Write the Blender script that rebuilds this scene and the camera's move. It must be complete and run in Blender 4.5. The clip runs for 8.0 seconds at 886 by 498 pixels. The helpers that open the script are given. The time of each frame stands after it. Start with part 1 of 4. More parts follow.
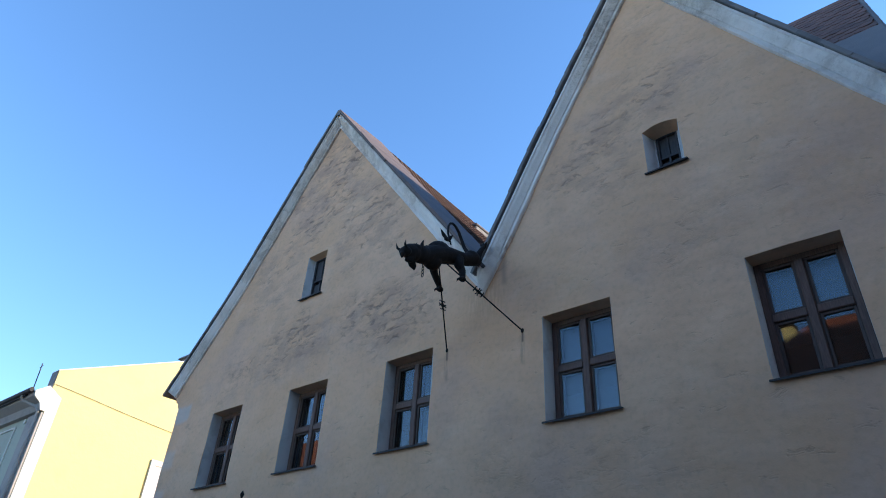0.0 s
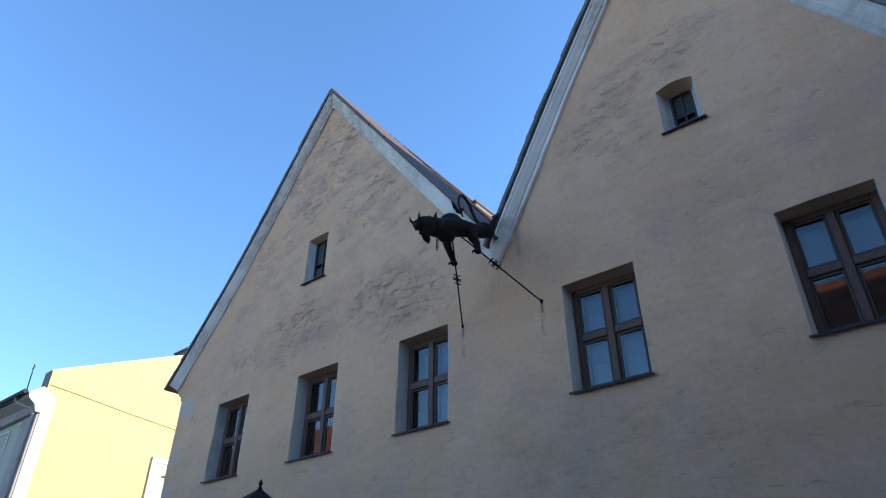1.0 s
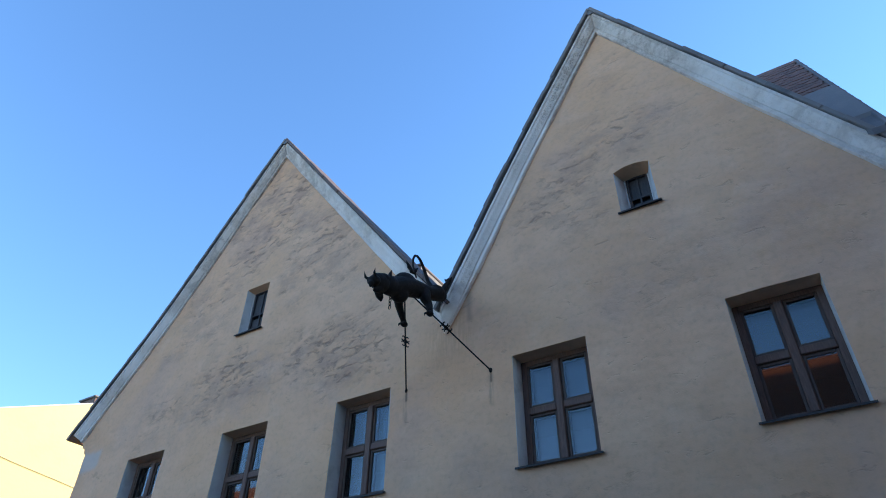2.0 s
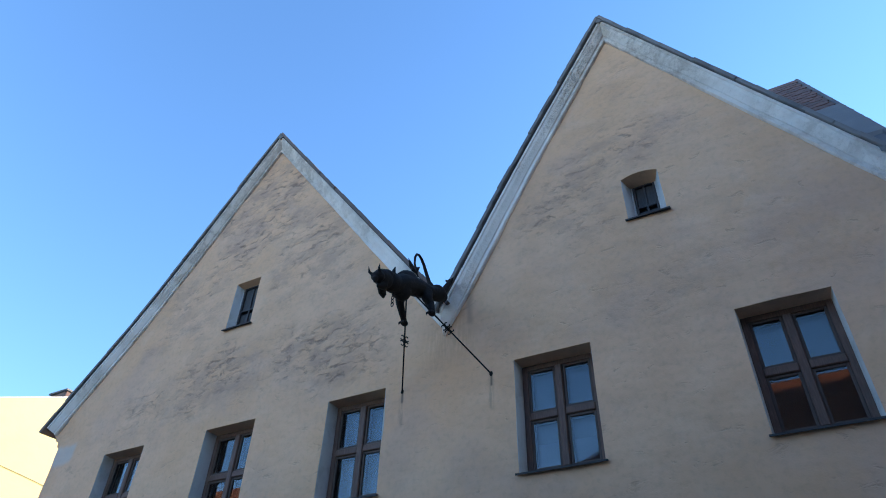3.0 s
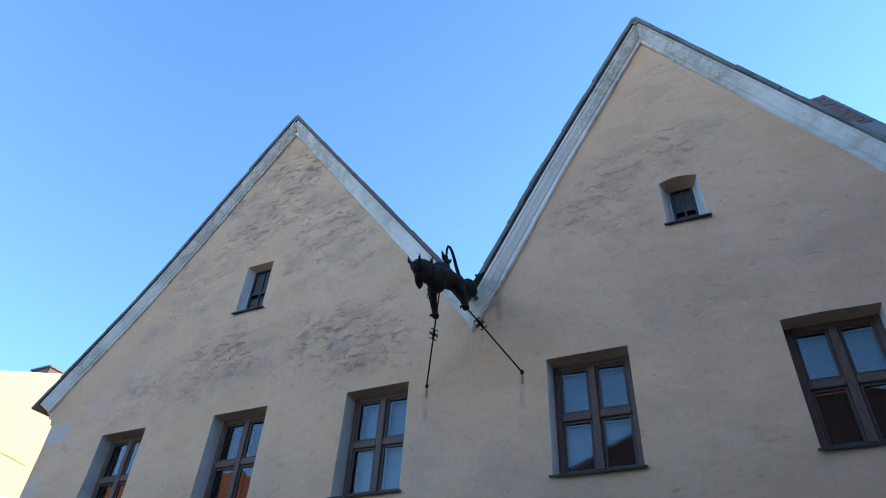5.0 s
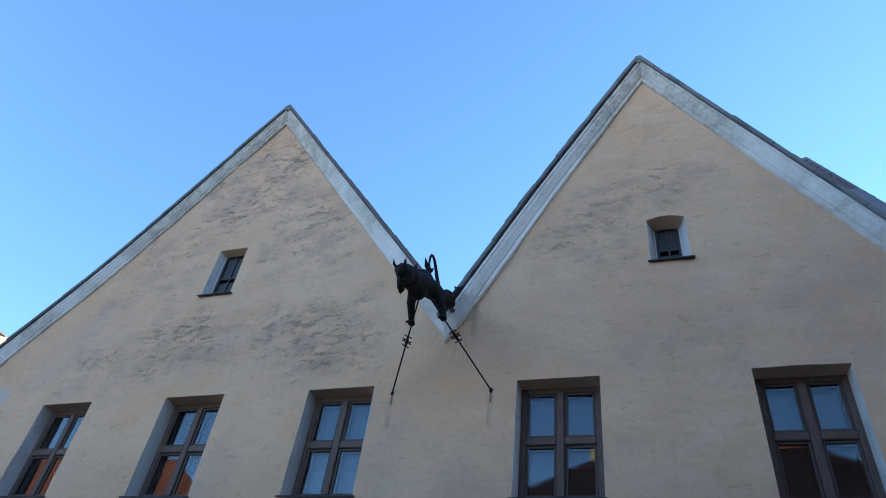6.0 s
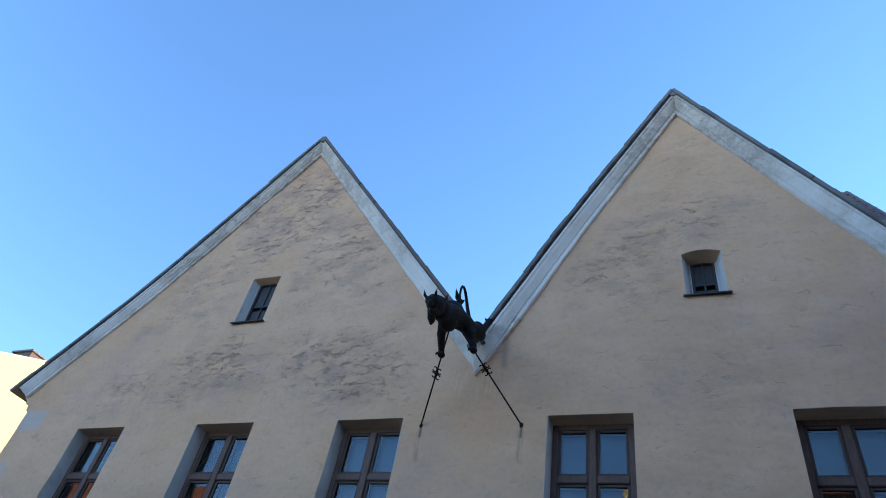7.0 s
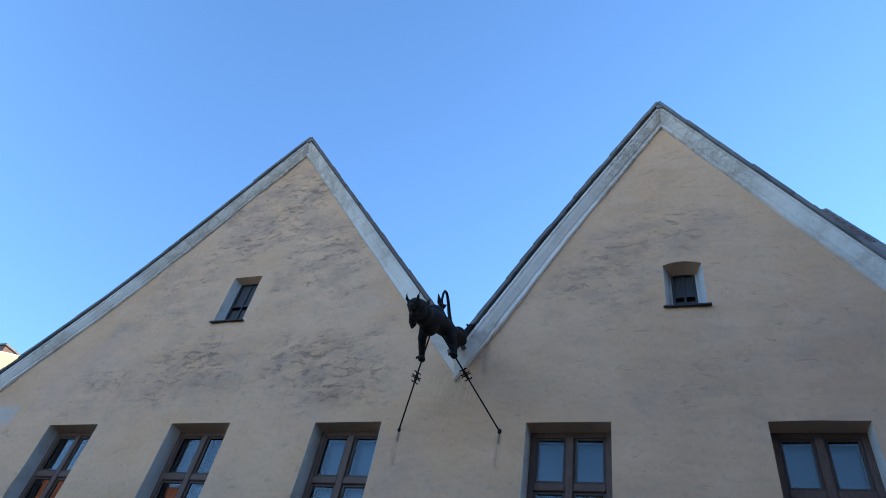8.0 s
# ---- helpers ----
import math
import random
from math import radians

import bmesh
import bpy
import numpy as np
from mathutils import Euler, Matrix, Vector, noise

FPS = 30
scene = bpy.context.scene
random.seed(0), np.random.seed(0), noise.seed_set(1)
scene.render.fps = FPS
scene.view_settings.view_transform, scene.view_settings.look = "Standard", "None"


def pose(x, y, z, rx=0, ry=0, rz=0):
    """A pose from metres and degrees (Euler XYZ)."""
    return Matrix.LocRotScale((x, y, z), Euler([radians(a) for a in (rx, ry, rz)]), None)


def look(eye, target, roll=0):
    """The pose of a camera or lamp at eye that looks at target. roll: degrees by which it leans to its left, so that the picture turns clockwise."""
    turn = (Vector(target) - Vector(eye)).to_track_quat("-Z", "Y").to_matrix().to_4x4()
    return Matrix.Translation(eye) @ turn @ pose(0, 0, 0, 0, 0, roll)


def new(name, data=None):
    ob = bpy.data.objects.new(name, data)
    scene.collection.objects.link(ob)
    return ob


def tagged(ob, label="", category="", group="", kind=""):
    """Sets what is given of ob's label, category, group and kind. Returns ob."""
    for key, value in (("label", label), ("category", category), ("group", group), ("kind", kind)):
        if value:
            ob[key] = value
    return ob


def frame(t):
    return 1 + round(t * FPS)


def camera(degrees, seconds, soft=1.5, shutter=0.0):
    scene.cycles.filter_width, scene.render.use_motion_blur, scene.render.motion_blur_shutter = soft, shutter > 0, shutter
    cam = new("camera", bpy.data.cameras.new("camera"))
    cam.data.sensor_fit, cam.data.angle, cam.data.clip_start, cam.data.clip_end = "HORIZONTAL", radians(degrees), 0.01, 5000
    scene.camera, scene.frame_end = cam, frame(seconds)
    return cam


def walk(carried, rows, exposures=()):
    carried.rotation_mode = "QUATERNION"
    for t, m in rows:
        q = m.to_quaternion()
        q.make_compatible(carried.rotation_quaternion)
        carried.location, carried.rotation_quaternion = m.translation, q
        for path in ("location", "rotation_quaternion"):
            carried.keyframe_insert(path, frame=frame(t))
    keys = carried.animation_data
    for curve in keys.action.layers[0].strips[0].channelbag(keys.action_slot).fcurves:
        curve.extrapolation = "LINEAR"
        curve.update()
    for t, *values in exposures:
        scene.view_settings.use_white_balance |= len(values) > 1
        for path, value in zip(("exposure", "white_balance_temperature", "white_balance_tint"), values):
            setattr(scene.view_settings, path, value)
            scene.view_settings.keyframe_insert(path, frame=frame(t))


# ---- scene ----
cam = camera(68.6, 8.0, soft=1.0)
PATH = [
    (0, (4.307, -7.149, 1.737), (3.204, -5.888, 2.83), 3.5),
    (0.5, (4.059, -7.165, 1.752), (2.972, -5.863, 2.812), 3.0),
    (0.8, (3.876, -7.141, 1.76), (2.776, -5.808, 2.768), 2.6),
    (1, (3.753, -7.125, 1.736), (2.673, -5.816, 2.794), 0.1),
    (1.5, (3.561, -7.038, 1.751), (2.607, -5.735, 2.931), 1.0),
    (2, (3.383, -7.149, 1.781), (2.539, -5.813, 3.007), 0.8),
    (2.2, (3.3, -7.18, 1.782), (2.463, -5.818, 2.984), 1.8),
    (3.3, (2.853, -7.125, 1.758), (2.09, -5.775, 3.02), 1.8),
    (3.5, (2.802, -7.18, 1.773), (2.038, -5.806, 3.008), 1.7),
    (4, (2.585, -7.234, 1.788), (1.857, -5.842, 3.025), 2.4),
    (4.5, (2.374, -7.314, 1.81), (1.66, -5.899, 3.0265), 2.4),
    (4.7, (2.281, -7.312, 1.82), (1.548, -5.91, 3.045), 2.9),
    (5.8, (1.887, -7.273, 1.797), (1.273, -5.874, 3.087), 7.7),
    (6, (1.848, -7.294, 1.797), (1.241, -5.891, 3.087), 8.6),
    (6.5, (1.818, -7.329, 1.81), (1.149, -5.994, 3.141), 11.7),
    (7, (1.841, -7.296, 1.814), (1.156, -5.985, 3.16), 12.1),
    (7.5, (1.841, -7.288, 1.803), (1.168, -5.982, 3.159), 12.7),
    (8, (1.839, -7.282, 1.807), (1.203, -5.967, 3.173), 12.6),
]
walk(cam, [(t, look(eye, target, roll)) for t, eye, target, roll in PATH], exposures=[(0, 0.96, 6850, 16), (1.0, 0.97, 6850, 16), (2.0, 1.11, 6850, 16), (3.5, 1.23, 6850, 16), (4.5, 1.28, 6850, 16), (6.5, 1.28, 6850, 16), (7.0, 1.21, 6850, 16), (8, 1.12, 6850, 16)])

GROUND = 0.12                      # street level
SUN_ELEVATION, SUN_BEARING = radians(13), radians(40)   # bearing: clockwise from +y

world = bpy.data.worlds.new("sky_world")
scene.world = world
world.use_nodes = True
wn = world.node_tree.nodes
sky = wn.new("ShaderNodeTexSky")
sky.sky_type, sky.sun_disc = "NISHITA", False
sky.sun_elevation, sky.sun_rotation = SUN_ELEVATION, SUN_BEARING
sky.air_density, sky.dust_density, sky.ozone_density = 0.9, 0.05, 3.2
sky.altitude = 100
tone = wn.new("ShaderNodeHueSaturation")
tone.inputs["Saturation"].default_value = 1.10
world.node_tree.links.new(sky.outputs[0], tone.inputs["Color"])
world.node_tree.links.new(tone.outputs[0], wn["Background"].inputs[0])
wn["Background"].inputs[1].default_value = 0.275
sun_data = bpy.data.lights.new("sun", "SUN")
sun_data.energy, sun_data.angle, sun_data.color = 4.5, radians(0.5), (1.0, 0.90, 0.76)
sun = new("sun", sun_data)
sun_way = Vector((math.sin(SUN_BEARING) * math.cos(SUN_ELEVATION), math.cos(SUN_BEARING) * math.cos(SUN_ELEVATION), math.sin(SUN_ELEVATION)))
sun.matrix_world = look(sun_way * 60, (0, 0, 0))


# ---- materials ----
class Nodes:
    """A node material under construction: a Principled shader and short calls for the usual nodes."""

    def __init__(self, name, rough=0.8, metal=0.0):
        self.mat = bpy.data.materials.new(name)
        self.mat.use_nodes = True
        self.tree = self.mat.node_tree
        self.shader = self.tree.nodes["Principled BSDF"]
        self.shader.inputs["Roughness"].default_value = rough
        self.shader.inputs["Metallic"].default_value = metal
        self.coord = self.tree.nodes.new("ShaderNodeTexCoord").outputs["Object"]

    def put(self, socket, value):
        if isinstance(value, bpy.types.NodeSocket):
            self.tree.links.new(value, socket)
        else:
            socket.default_value = value

    def space(self, scale=(1, 1, 1), turn=(0, 0, 0), at=(0, 0, 0)):
        n = self.tree.nodes.new("ShaderNodeMapping")
        n.inputs["Scale"].default_value, n.inputs["Rotation"].default_value, n.inputs["Location"].default_value = scale, turn, at
        self.put(n.inputs[0], self.coord)
        return n.outputs[0]

    def strokes(self, lean, thin, at=(0, 0, 0)):
        """A space whose features run along a line that leans upwards to +x and are thin across it."""
        a, b = self.tree.nodes.new("ShaderNodeMapping"), self.tree.nodes.new("ShaderNodeMapping")
        a.inputs["Rotation"].default_value, a.inputs["Location"].default_value = (0, radians(lean), 0), at
        b.inputs["Scale"].default_value = (1, 1, thin)
        self.put(a.inputs[0], self.coord)
        self.put(b.inputs[0], a.outputs[0])
        return b.outputs[0]

    def noise(self, scale, detail=6, rough=0.55, where=None, warp=0.0):
        n = self.tree.nodes.new("ShaderNodeTexNoise")
        self.put(n.inputs["Vector"], where or self.coord)
        n.inputs["Scale"].default_value, n.inputs["Detail"].default_value = scale, detail
        n.inputs["Roughness"].default_value, n.inputs["Distortion"].default_value = rough, warp
        return n.outputs["Fac"]

    def ramp(self, fac, lo, hi, a=0.0, b=1.0):
        n = self.tree.nodes.new("ShaderNodeMapRange")
        n.interpolation_type = "SMOOTHSTEP"
        for k, v in zip(range(5), (fac, lo, hi, a, b)):
            self.put(n.inputs[k], v)
        return n.outputs[0]

    def math(self, op, a, b=0.0, c=0.0):
        n = self.tree.nodes.new("ShaderNodeMath")
        n.operation = op
        for k, v in enumerate((a, b, c)):
            self.put(n.inputs[k], v)
        return n.outputs[0]

    def mix(self, fac, a, b, how="MIX"):
        n = self.tree.nodes.new("ShaderNodeMix")
        n.data_type, n.blend_type = "RGBA", how
        for key, v in (("Factor_Float", fac), ("A_Color", a), ("B_Color", b)):
            socket = next(s for s in n.inputs if s.identifier == key)
            if not isinstance(v, bpy.types.NodeSocket) and key != "Factor_Float":
                v = (*v, 1.0)
            self.put(socket, v)
        return next(s for s in n.outputs if s.identifier == "Result_Color")

    def box(self, x0, x1, z0, z1, soft, wobble=0.0):
        """1 inside a soft-edged upright rectangle of the object's x and z."""
        n = self.tree.nodes.new("ShaderNodeSeparateXYZ")
        self.put(n.inputs[0], self.coord)
        x, z = n.outputs[0], n.outputs[2]
        if wobble:
            d = self.math("MULTIPLY_ADD", self.noise(1.3, 3), 2 * wobble, -wobble)
            x, z = self.math("ADD", x, d), self.math("ADD", z, d)
        sides = [self.ramp(x, x0 - soft, x0 + soft), self.ramp(x, x1 + soft, x1 - soft),
                 self.ramp(z, z0 - soft, z0 + soft), self.ramp(z, z1 + soft, z1 - soft)]
        out = sides[0]
        for s in sides[1:]:
            out = self.math("MULTIPLY", out, s)
        return out

    def each(self):
        """A random number for each object."""
        return self.tree.nodes.new("ShaderNodeObjectInfo").outputs["Random"]

    def island(self):
        return self.tree.nodes.new("ShaderNodeNewGeometry").outputs["Random Per Island"]

    def done(self, colour, height=None, depth=0.01, rough=None):
        self.put(self.shader.inputs["Base Color"], colour if isinstance(colour, bpy.types.NodeSocket) else (*colour, 1.0))
        if rough is not None:
            self.put(self.shader.inputs["Roughness"], rough)
        if height is not None:
            b = self.tree.nodes.new("ShaderNodeBump")
            b.inputs["Strength"].default_value, b.inputs["Distance"].default_value = 1.0, depth
            self.put(b.inputs["Height"], height)
            self.put(self.shader.inputs["Normal"], b.outputs[0])
        return self.mat


# zones of the facade where the render coat has scaled: x0, x1, z0, z1, how badly
SCARS = [(-6.7, -4.3, 9.7, 12.6, 1.0), (-7.7, -5.9, 8.0, 9.9, 0.6), (-5.1, -2.9, 8.3, 10.4, 0.8), (-8.3, -6.4, 6.3, 7.3, 0.65), (-6.6, -4.6, 6.6, 7.7, 0.85),
         (-4.4, -2.0, 6.4, 7.6, 0.9), (0.3, 1.75, 7.8, 9.1, 0.72), (0.9, 2.7, 8.9, 9.7, 0.75), (2.7, 3.4, 8.8, 9.3, 0.6), (1.5, 2.4, 9.9, 11.2, 0.45), (1.6, 2.9, 6.2, 6.9, 0.5),
         (-8.6, -7.0, 3.4, 4.2, 0.4), (-1.2, 2.0, 3.2, 4.2, 0.3)]


def plaster():
    m = Nodes("ochre_lime_plaster", 0.95)
    ochre, pale, grey, dirt = (0.745, 0.418, 0.240), (0.787, 0.465, 0.289), (0.657, 0.397, 0.270), (0.255, 0.155, 0.108)
    c = m.mix(m.ramp(m.noise(0.45, 5, 0.6), 0.35, 0.65), ochre, pale)
    c = m.mix(m.math("MULTIPLY", m.ramp(m.noise(0.8, 8, 0.62, m.space(at=(7, 3, 1))), 0.48, 0.70), 0.75), c, grey)
    # uneven limewash: cloudy brush marks about a hand wide
    c = m.mix(m.math("MULTIPLY", m.ramp(m.noise(2.6, 7, 0.66, m.strokes(8, 1.4, (1, 4, 2)), 0.4), 0.48, 0.72), 0.34), c, (0.575, 0.352, 0.236))
    c = m.mix(m.math("MULTIPLY", m.ramp(m.noise(1.9, 7, 0.66, m.space(at=(9, 1, 5)), 0.4), 0.52, 0.72), 0.30), c, (0.83, 0.54, 0.36))
    zones = 0.0
    for x0, x1, z0, z1, force in SCARS:
        zones = m.math("MAXIMUM", zones, m.math("MULTIPLY", m.box(x0, x1, z0, z1, 0.45, 0.9), force))
    # soot that has settled in the scaled zones
    soot = m.math("MULTIPLY", zones, m.ramp(m.noise(1.7, 8, 0.68, m.strokes(3, 1.7), 0.3), 0.38, 0.64))
    c = m.mix(m.math("MULTIPLY", soot, 0.58), c, (0.385, 0.242, 0.180))
    flakes = m.noise(4.4, 10, 0.67, m.strokes(1, 2.0), 0.5)
    patch = m.ramp(m.noise(1.7, 5, 0.62, m.space(at=(2, 5, 8))), 0.35, 0.55)
    hurt = m.math("MULTIPLY", m.math("MULTIPLY", m.ramp(flakes, 0.49, 0.665), zones), patch)
    few = m.ramp(m.noise(3.4, 7, 0.62, m.strokes(0, 2.0, (3, 0, 9)), 0.6), 0.60, 0.70)
    hurt = m.math("MAXIMUM", hurt, m.math("MULTIPLY", few, 0.32))
    c = m.mix(m.math("MULTIPLY", hurt, 0.74), c, dirt)
    # lit edges of the lifted coat, painted pale beside the scars
    lit_lips = m.math("MULTIPLY", m.math("MULTIPLY", m.ramp(m.noise(4.4, 10, 0.67, m.strokes(1, 2.0, (0, 0, 0.03)), 0.5), 0.52, 0.63), zones), m.math("SUBTRACT", 1.0, hurt))
    c = m.mix(m.math("MULTIPLY", lit_lips, 0.12), c, (0.80, 0.54, 0.39))
    c = m.mix(m.math("MULTIPLY", m.ramp(m.noise(14, 5), 0.45, 0.75), 0.14), c, dirt)
    for patch_box, force in (((-9.75, -9.1, 6.1, 6.45), 0.65), ((-9.75, -9.2, 5.1, 5.45), 0.4), ((-9.75, -9.25, 4.4, 4.65), 0.4)):
        c = m.mix(m.math("MULTIPLY", m.box(*patch_box, 0.07, 0.14), force), c, (0.54, 0.50, 0.46))
    # rust and soot runs under the iron fixings, then marks under the verge by the valley
    drips = m.ramp(m.noise(3.0, 6, 0.6, m.space((9, 1, 0.9))), 0.36, 0.58)
    for x, z in ((-1.73, 5.95), (-0.335, 5.92)):
        c = m.mix(m.math("MULTIPLY", m.box(x - 0.012, x + 0.016, z - 0.17, z, 0.018, 0.012), 0.85), c, (0.085, 0.06, 0.05))
        c = m.mix(m.math("MULTIPLY", m.math("MULTIPLY", m.box(x - 0.03, x + 0.025, z - 0.50, z - 0.05, 0.045, 0.03), drips), 0.45), c, (0.20, 0.135, 0.10))
    # dark smear that also paints in the shading of a plaster fold
    c = m.mix(m.math("MULTIPLY", m.box(-0.70, -0.62, 6.80, 7.34, 0.05, 0.05), 0.42), c, (0.25, 0.165, 0.125))
    # ochre stain under the valley's tip
    c = m.mix(m.math("MULTIPLY", m.math("MULTIPLY", m.box(-1.35, -0.72, 6.25, 6.95, 0.2, 0.25), drips), 0.35), c, (0.50, 0.28, 0.15))
    fine, trowel = m.noise(55, 4), m.noise(1.9, 2, 0.5, m.strokes(3, 1.5))
    h = m.math("ADD", m.math("MULTIPLY", fine, 0.03), m.math("MULTIPLY", trowel, 0.42))
    h = m.math("ADD", h, m.math("MULTIPLY", m.noise(7, 3, 0.5), 0.03))
    h = m.math("SUBTRACT", h, m.math("MULTIPLY", hurt, 0.22))
    h = m.math("SUBTRACT", h, m.math("MULTIPLY", m.math("MULTIPLY", zones, flakes), 0.2))
    return m.done(c, h, 0.06)


def coat(name, colour, dirt, amount=0.5, scale=2.0, rough=0.85, depth=0.008, stretch=(1, 1, 1)):
    """A painted or weathered surface: a base colour, blotches and fine grain."""
    m = Nodes(name, rough)
    blots = m.ramp(m.noise(scale, 7, 0.62, m.space(stretch), 0.3), 0.48, 0.68)
    c = m.mix(m.math("MULTIPLY", blots, amount), colour, dirt)
    grain = m.noise(scale * 14, 5, 0.6, m.space(stretch))
    c = m.mix(m.math("MULTIPLY", m.ramp(grain, 0.45, 0.8), 0.25 * amount), c, dirt)
    return m.done(c, m.math("ADD", m.math("MULTIPLY", grain, 0.35), m.noise(scale * 3, 4)), depth)


def limewash():
    """White limewash on plaster mouldings, flaked away and sooted in streaks."""
    m = Nodes("white_limewash", 0.95)
    base = m.mix(m.ramp(m.noise(0.9, 5), 0.35, 0.65), (0.85, 0.775, 0.71), (0.74, 0.665, 0.60))
    # the mouldings near the two peaks have lost most of their wash
    bare = m.math("MAXIMUM", m.box(-8.6, -3.6, 9.4, 13.6, 0.8, 0.6), m.box(0.9, 3.7, 9.9, 12.8, 0.6, 0.6))
    where = m.math("MAXIMUM", m.math("MULTIPLY", bare, 0.9), m.math("MULTIPLY", m.ramp(m.noise(0.7, 4, 0.6, m.space(at=(4, 2, 7))), 0.46, 0.62), 0.6))
    worn = m.math("MULTIPLY", m.ramp(m.noise(4.2, 9, 0.72, None, 0.3), 0.40, 0.62), where)
    c = m.mix(m.math("MULTIPLY", where, 0.35), base, (0.66, 0.52, 0.40))
    c = m.mix(m.math("MULTIPLY", worn, 0.60), c, (0.33, 0.24, 0.175))
    c = m.mix(m.math("MULTIPLY", m.ramp(m.noise(17, 7, 0.72, m.space(at=(2, 8, 1))), 0.52, 0.70), m.math("MULTIPLY_ADD", where, 0.35, 0.12)), c, (0.25, 0.21, 0.18))
    c = m.mix(m.math("MULTIPLY", m.ramp(m.noise(2.3, 5), 0.5, 0.7), 0.18), c, (0.52, 0.40, 0.30))
    h = m.math("SUBTRACT", m.math("MULTIPLY", m.noise(12, 5), 0.4), m.math("MULTIPLY", worn, 0.7))
    return m.done(c, h, 0.02)


def pieces(name, colours, by_island, rough=0.8, depth=0.006):
    """Tiles or slates: each piece has a tone of its own, with stains and grain over it."""
    m = Nodes(name, rough)
    pick = m.island() if by_island else m.each()
    c = m.mix(m.ramp(pick, 0.0, 0.6), colours[0], colours[1])
    c = m.mix(m.ramp(pick, 0.6, 1.0), c, colours[2])
    c = m.mix(m.math("MULTIPLY", m.ramp(m.noise(1.6, 7, 0.65), 0.45, 0.7), 0.55), c, colours[3])
    return m.done(c, m.noise(38, 6), depth)


def timber(name, dark, light):
    m = Nodes(name, 0.62)
    grain = m.noise(9, 8, 0.62, m.space((9, 9, 0.8)), 0.4)
    c = m.mix(m.ramp(grain, 0.35, 0.7), dark, light)
    c = m.mix(m.math("MULTIPLY", m.ramp(m.noise(3.0, 5), 0.5, 0.75), 0.35), c, (0.105, 0.072, 0.058))
    return m.done(c, grain, 0.004)


def glazing():
    """Old dusty window glass."""
    m = Nodes("window_glass")
    glass = m.tree.nodes.new("ShaderNodeBsdfGlass")
    glass.inputs["Color"].default_value = (0.81, 0.83, 0.84, 1)
    glass.inputs["Roughness"].default_value, glass.inputs["IOR"].default_value = 0.0, 1.52
    m.put(m.tree.nodes["Material Output"].inputs[0], glass.outputs[0])
    return m.mat


def iron():
    m = Nodes("black_wrought_iron", 0.75, 0.0)
    m.shader.inputs["Specular IOR Level"].default_value = 0.15
    c = m.mix(m.ramp(m.noise(18, 6), 0.5, 0.75), (0.017, 0.014, 0.013), (0.032, 0.024, 0.020))
    return m.done(c, m.noise(40, 5), 0.003)


def cobbles():
    m = Nodes("street_cobbles", 0.85)
    v = m.tree.nodes.new("ShaderNodeTexVoronoi")
    v.inputs["Scale"].default_value = 7.5
    m.put(v.inputs["Vector"], m.coord)
    c = m.mix(m.noise(0.8, 5), (0.13, 0.12, 0.11), (0.20, 0.185, 0.17))
    c = m.mix(m.ramp(v.outputs["Distance"], 0.35, 0.7), c, (0.07, 0.065, 0.06))
    return m.done(c, m.ramp(v.outputs["Distance"], 0.75, 0.1), 0.02)


PLASTER = plaster()
WHITE = limewash()
REVEAL = coat("pale_reveal_paint", (0.57, 0.545, 0.52), (0.36, 0.32, 0.29), 0.5, 3.0)
LEAD = pieces("dark_slate", ((0.135, 0.128, 0.128), (0.185, 0.175, 0.172), (0.10, 0.097, 0.10), (0.23, 0.21, 0.20)), False)
BROWN_SLATE = pieces("brown_slate", ((0.120, 0.095, 0.088), (0.150, 0.110, 0.098), (0.095, 0.080, 0.078), (0.185, 0.115, 0.09)), False)
TILE = pieces("red_clay_tile", ((0.165, 0.105, 0.088), (0.21, 0.135, 0.11), (0.13, 0.085, 0.075), (0.12, 0.105, 0.095)), True)
TILE_EACH = pieces("red_clay_tile_single", ((0.19, 0.082, 0.060), (0.23, 0.105, 0.078), (0.145, 0.07, 0.055), (0.10, 0.08, 0.07)), False)
WOOD = timber("brown_stained_oak", (0.105, 0.050, 0.034), (0.175, 0.092, 0.064))
# sash oak, darkened to paint the frame's reflection round each pane
SASH_WOOD = timber("reflection_dark_oak", (0.062, 0.034, 0.025), (0.105, 0.062, 0.046))
SHUTTER = timber("grey_weathered_board", (0.030, 0.025, 0.025), (0.055, 0.046, 0.045))
GLASS = glazing()
IRON = iron()
SHEET = coat("dark_sheet_metal", (0.035, 0.032, 0.032), (0.065, 0.058, 0.052), 0.6, 6, 0.75, 0.002)
ROOM = coat("dim_room_plaster", (0.30, 0.28, 0.25), (0.2, 0.19, 0.17), 0.3, 1.0)
YELLOW = coat("yellow_painted_render", (0.80, 0.66, 0.28), (0.66, 0.53, 0.24), 0.35, 0.8)
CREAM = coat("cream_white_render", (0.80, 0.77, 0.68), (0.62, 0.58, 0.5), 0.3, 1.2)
GREEN = coat("grey_green_render", (0.46, 0.50, 0.39), (0.36, 0.39, 0.31), 0.4, 1.0)
DULL = coat("dull_grey_render", (0.17, 0.155, 0.14), (0.11, 0.10, 0.095), 0.5, 1.0)
# greyer copy of CREAM with the shade of the street front put into the colour
SHADED_CREAM = coat("shaded_cream_render", (0.42, 0.385, 0.34), (0.27, 0.25, 0.225), 0.6, 1.6)
# brown of tiles in shade, for the strip by the valley
VALLEY_SHADE = coat("valley_shade_brown", (0.115, 0.090, 0.083), (0.175, 0.105, 0.085), 0.8, 1.3, 0.8, 0.006)
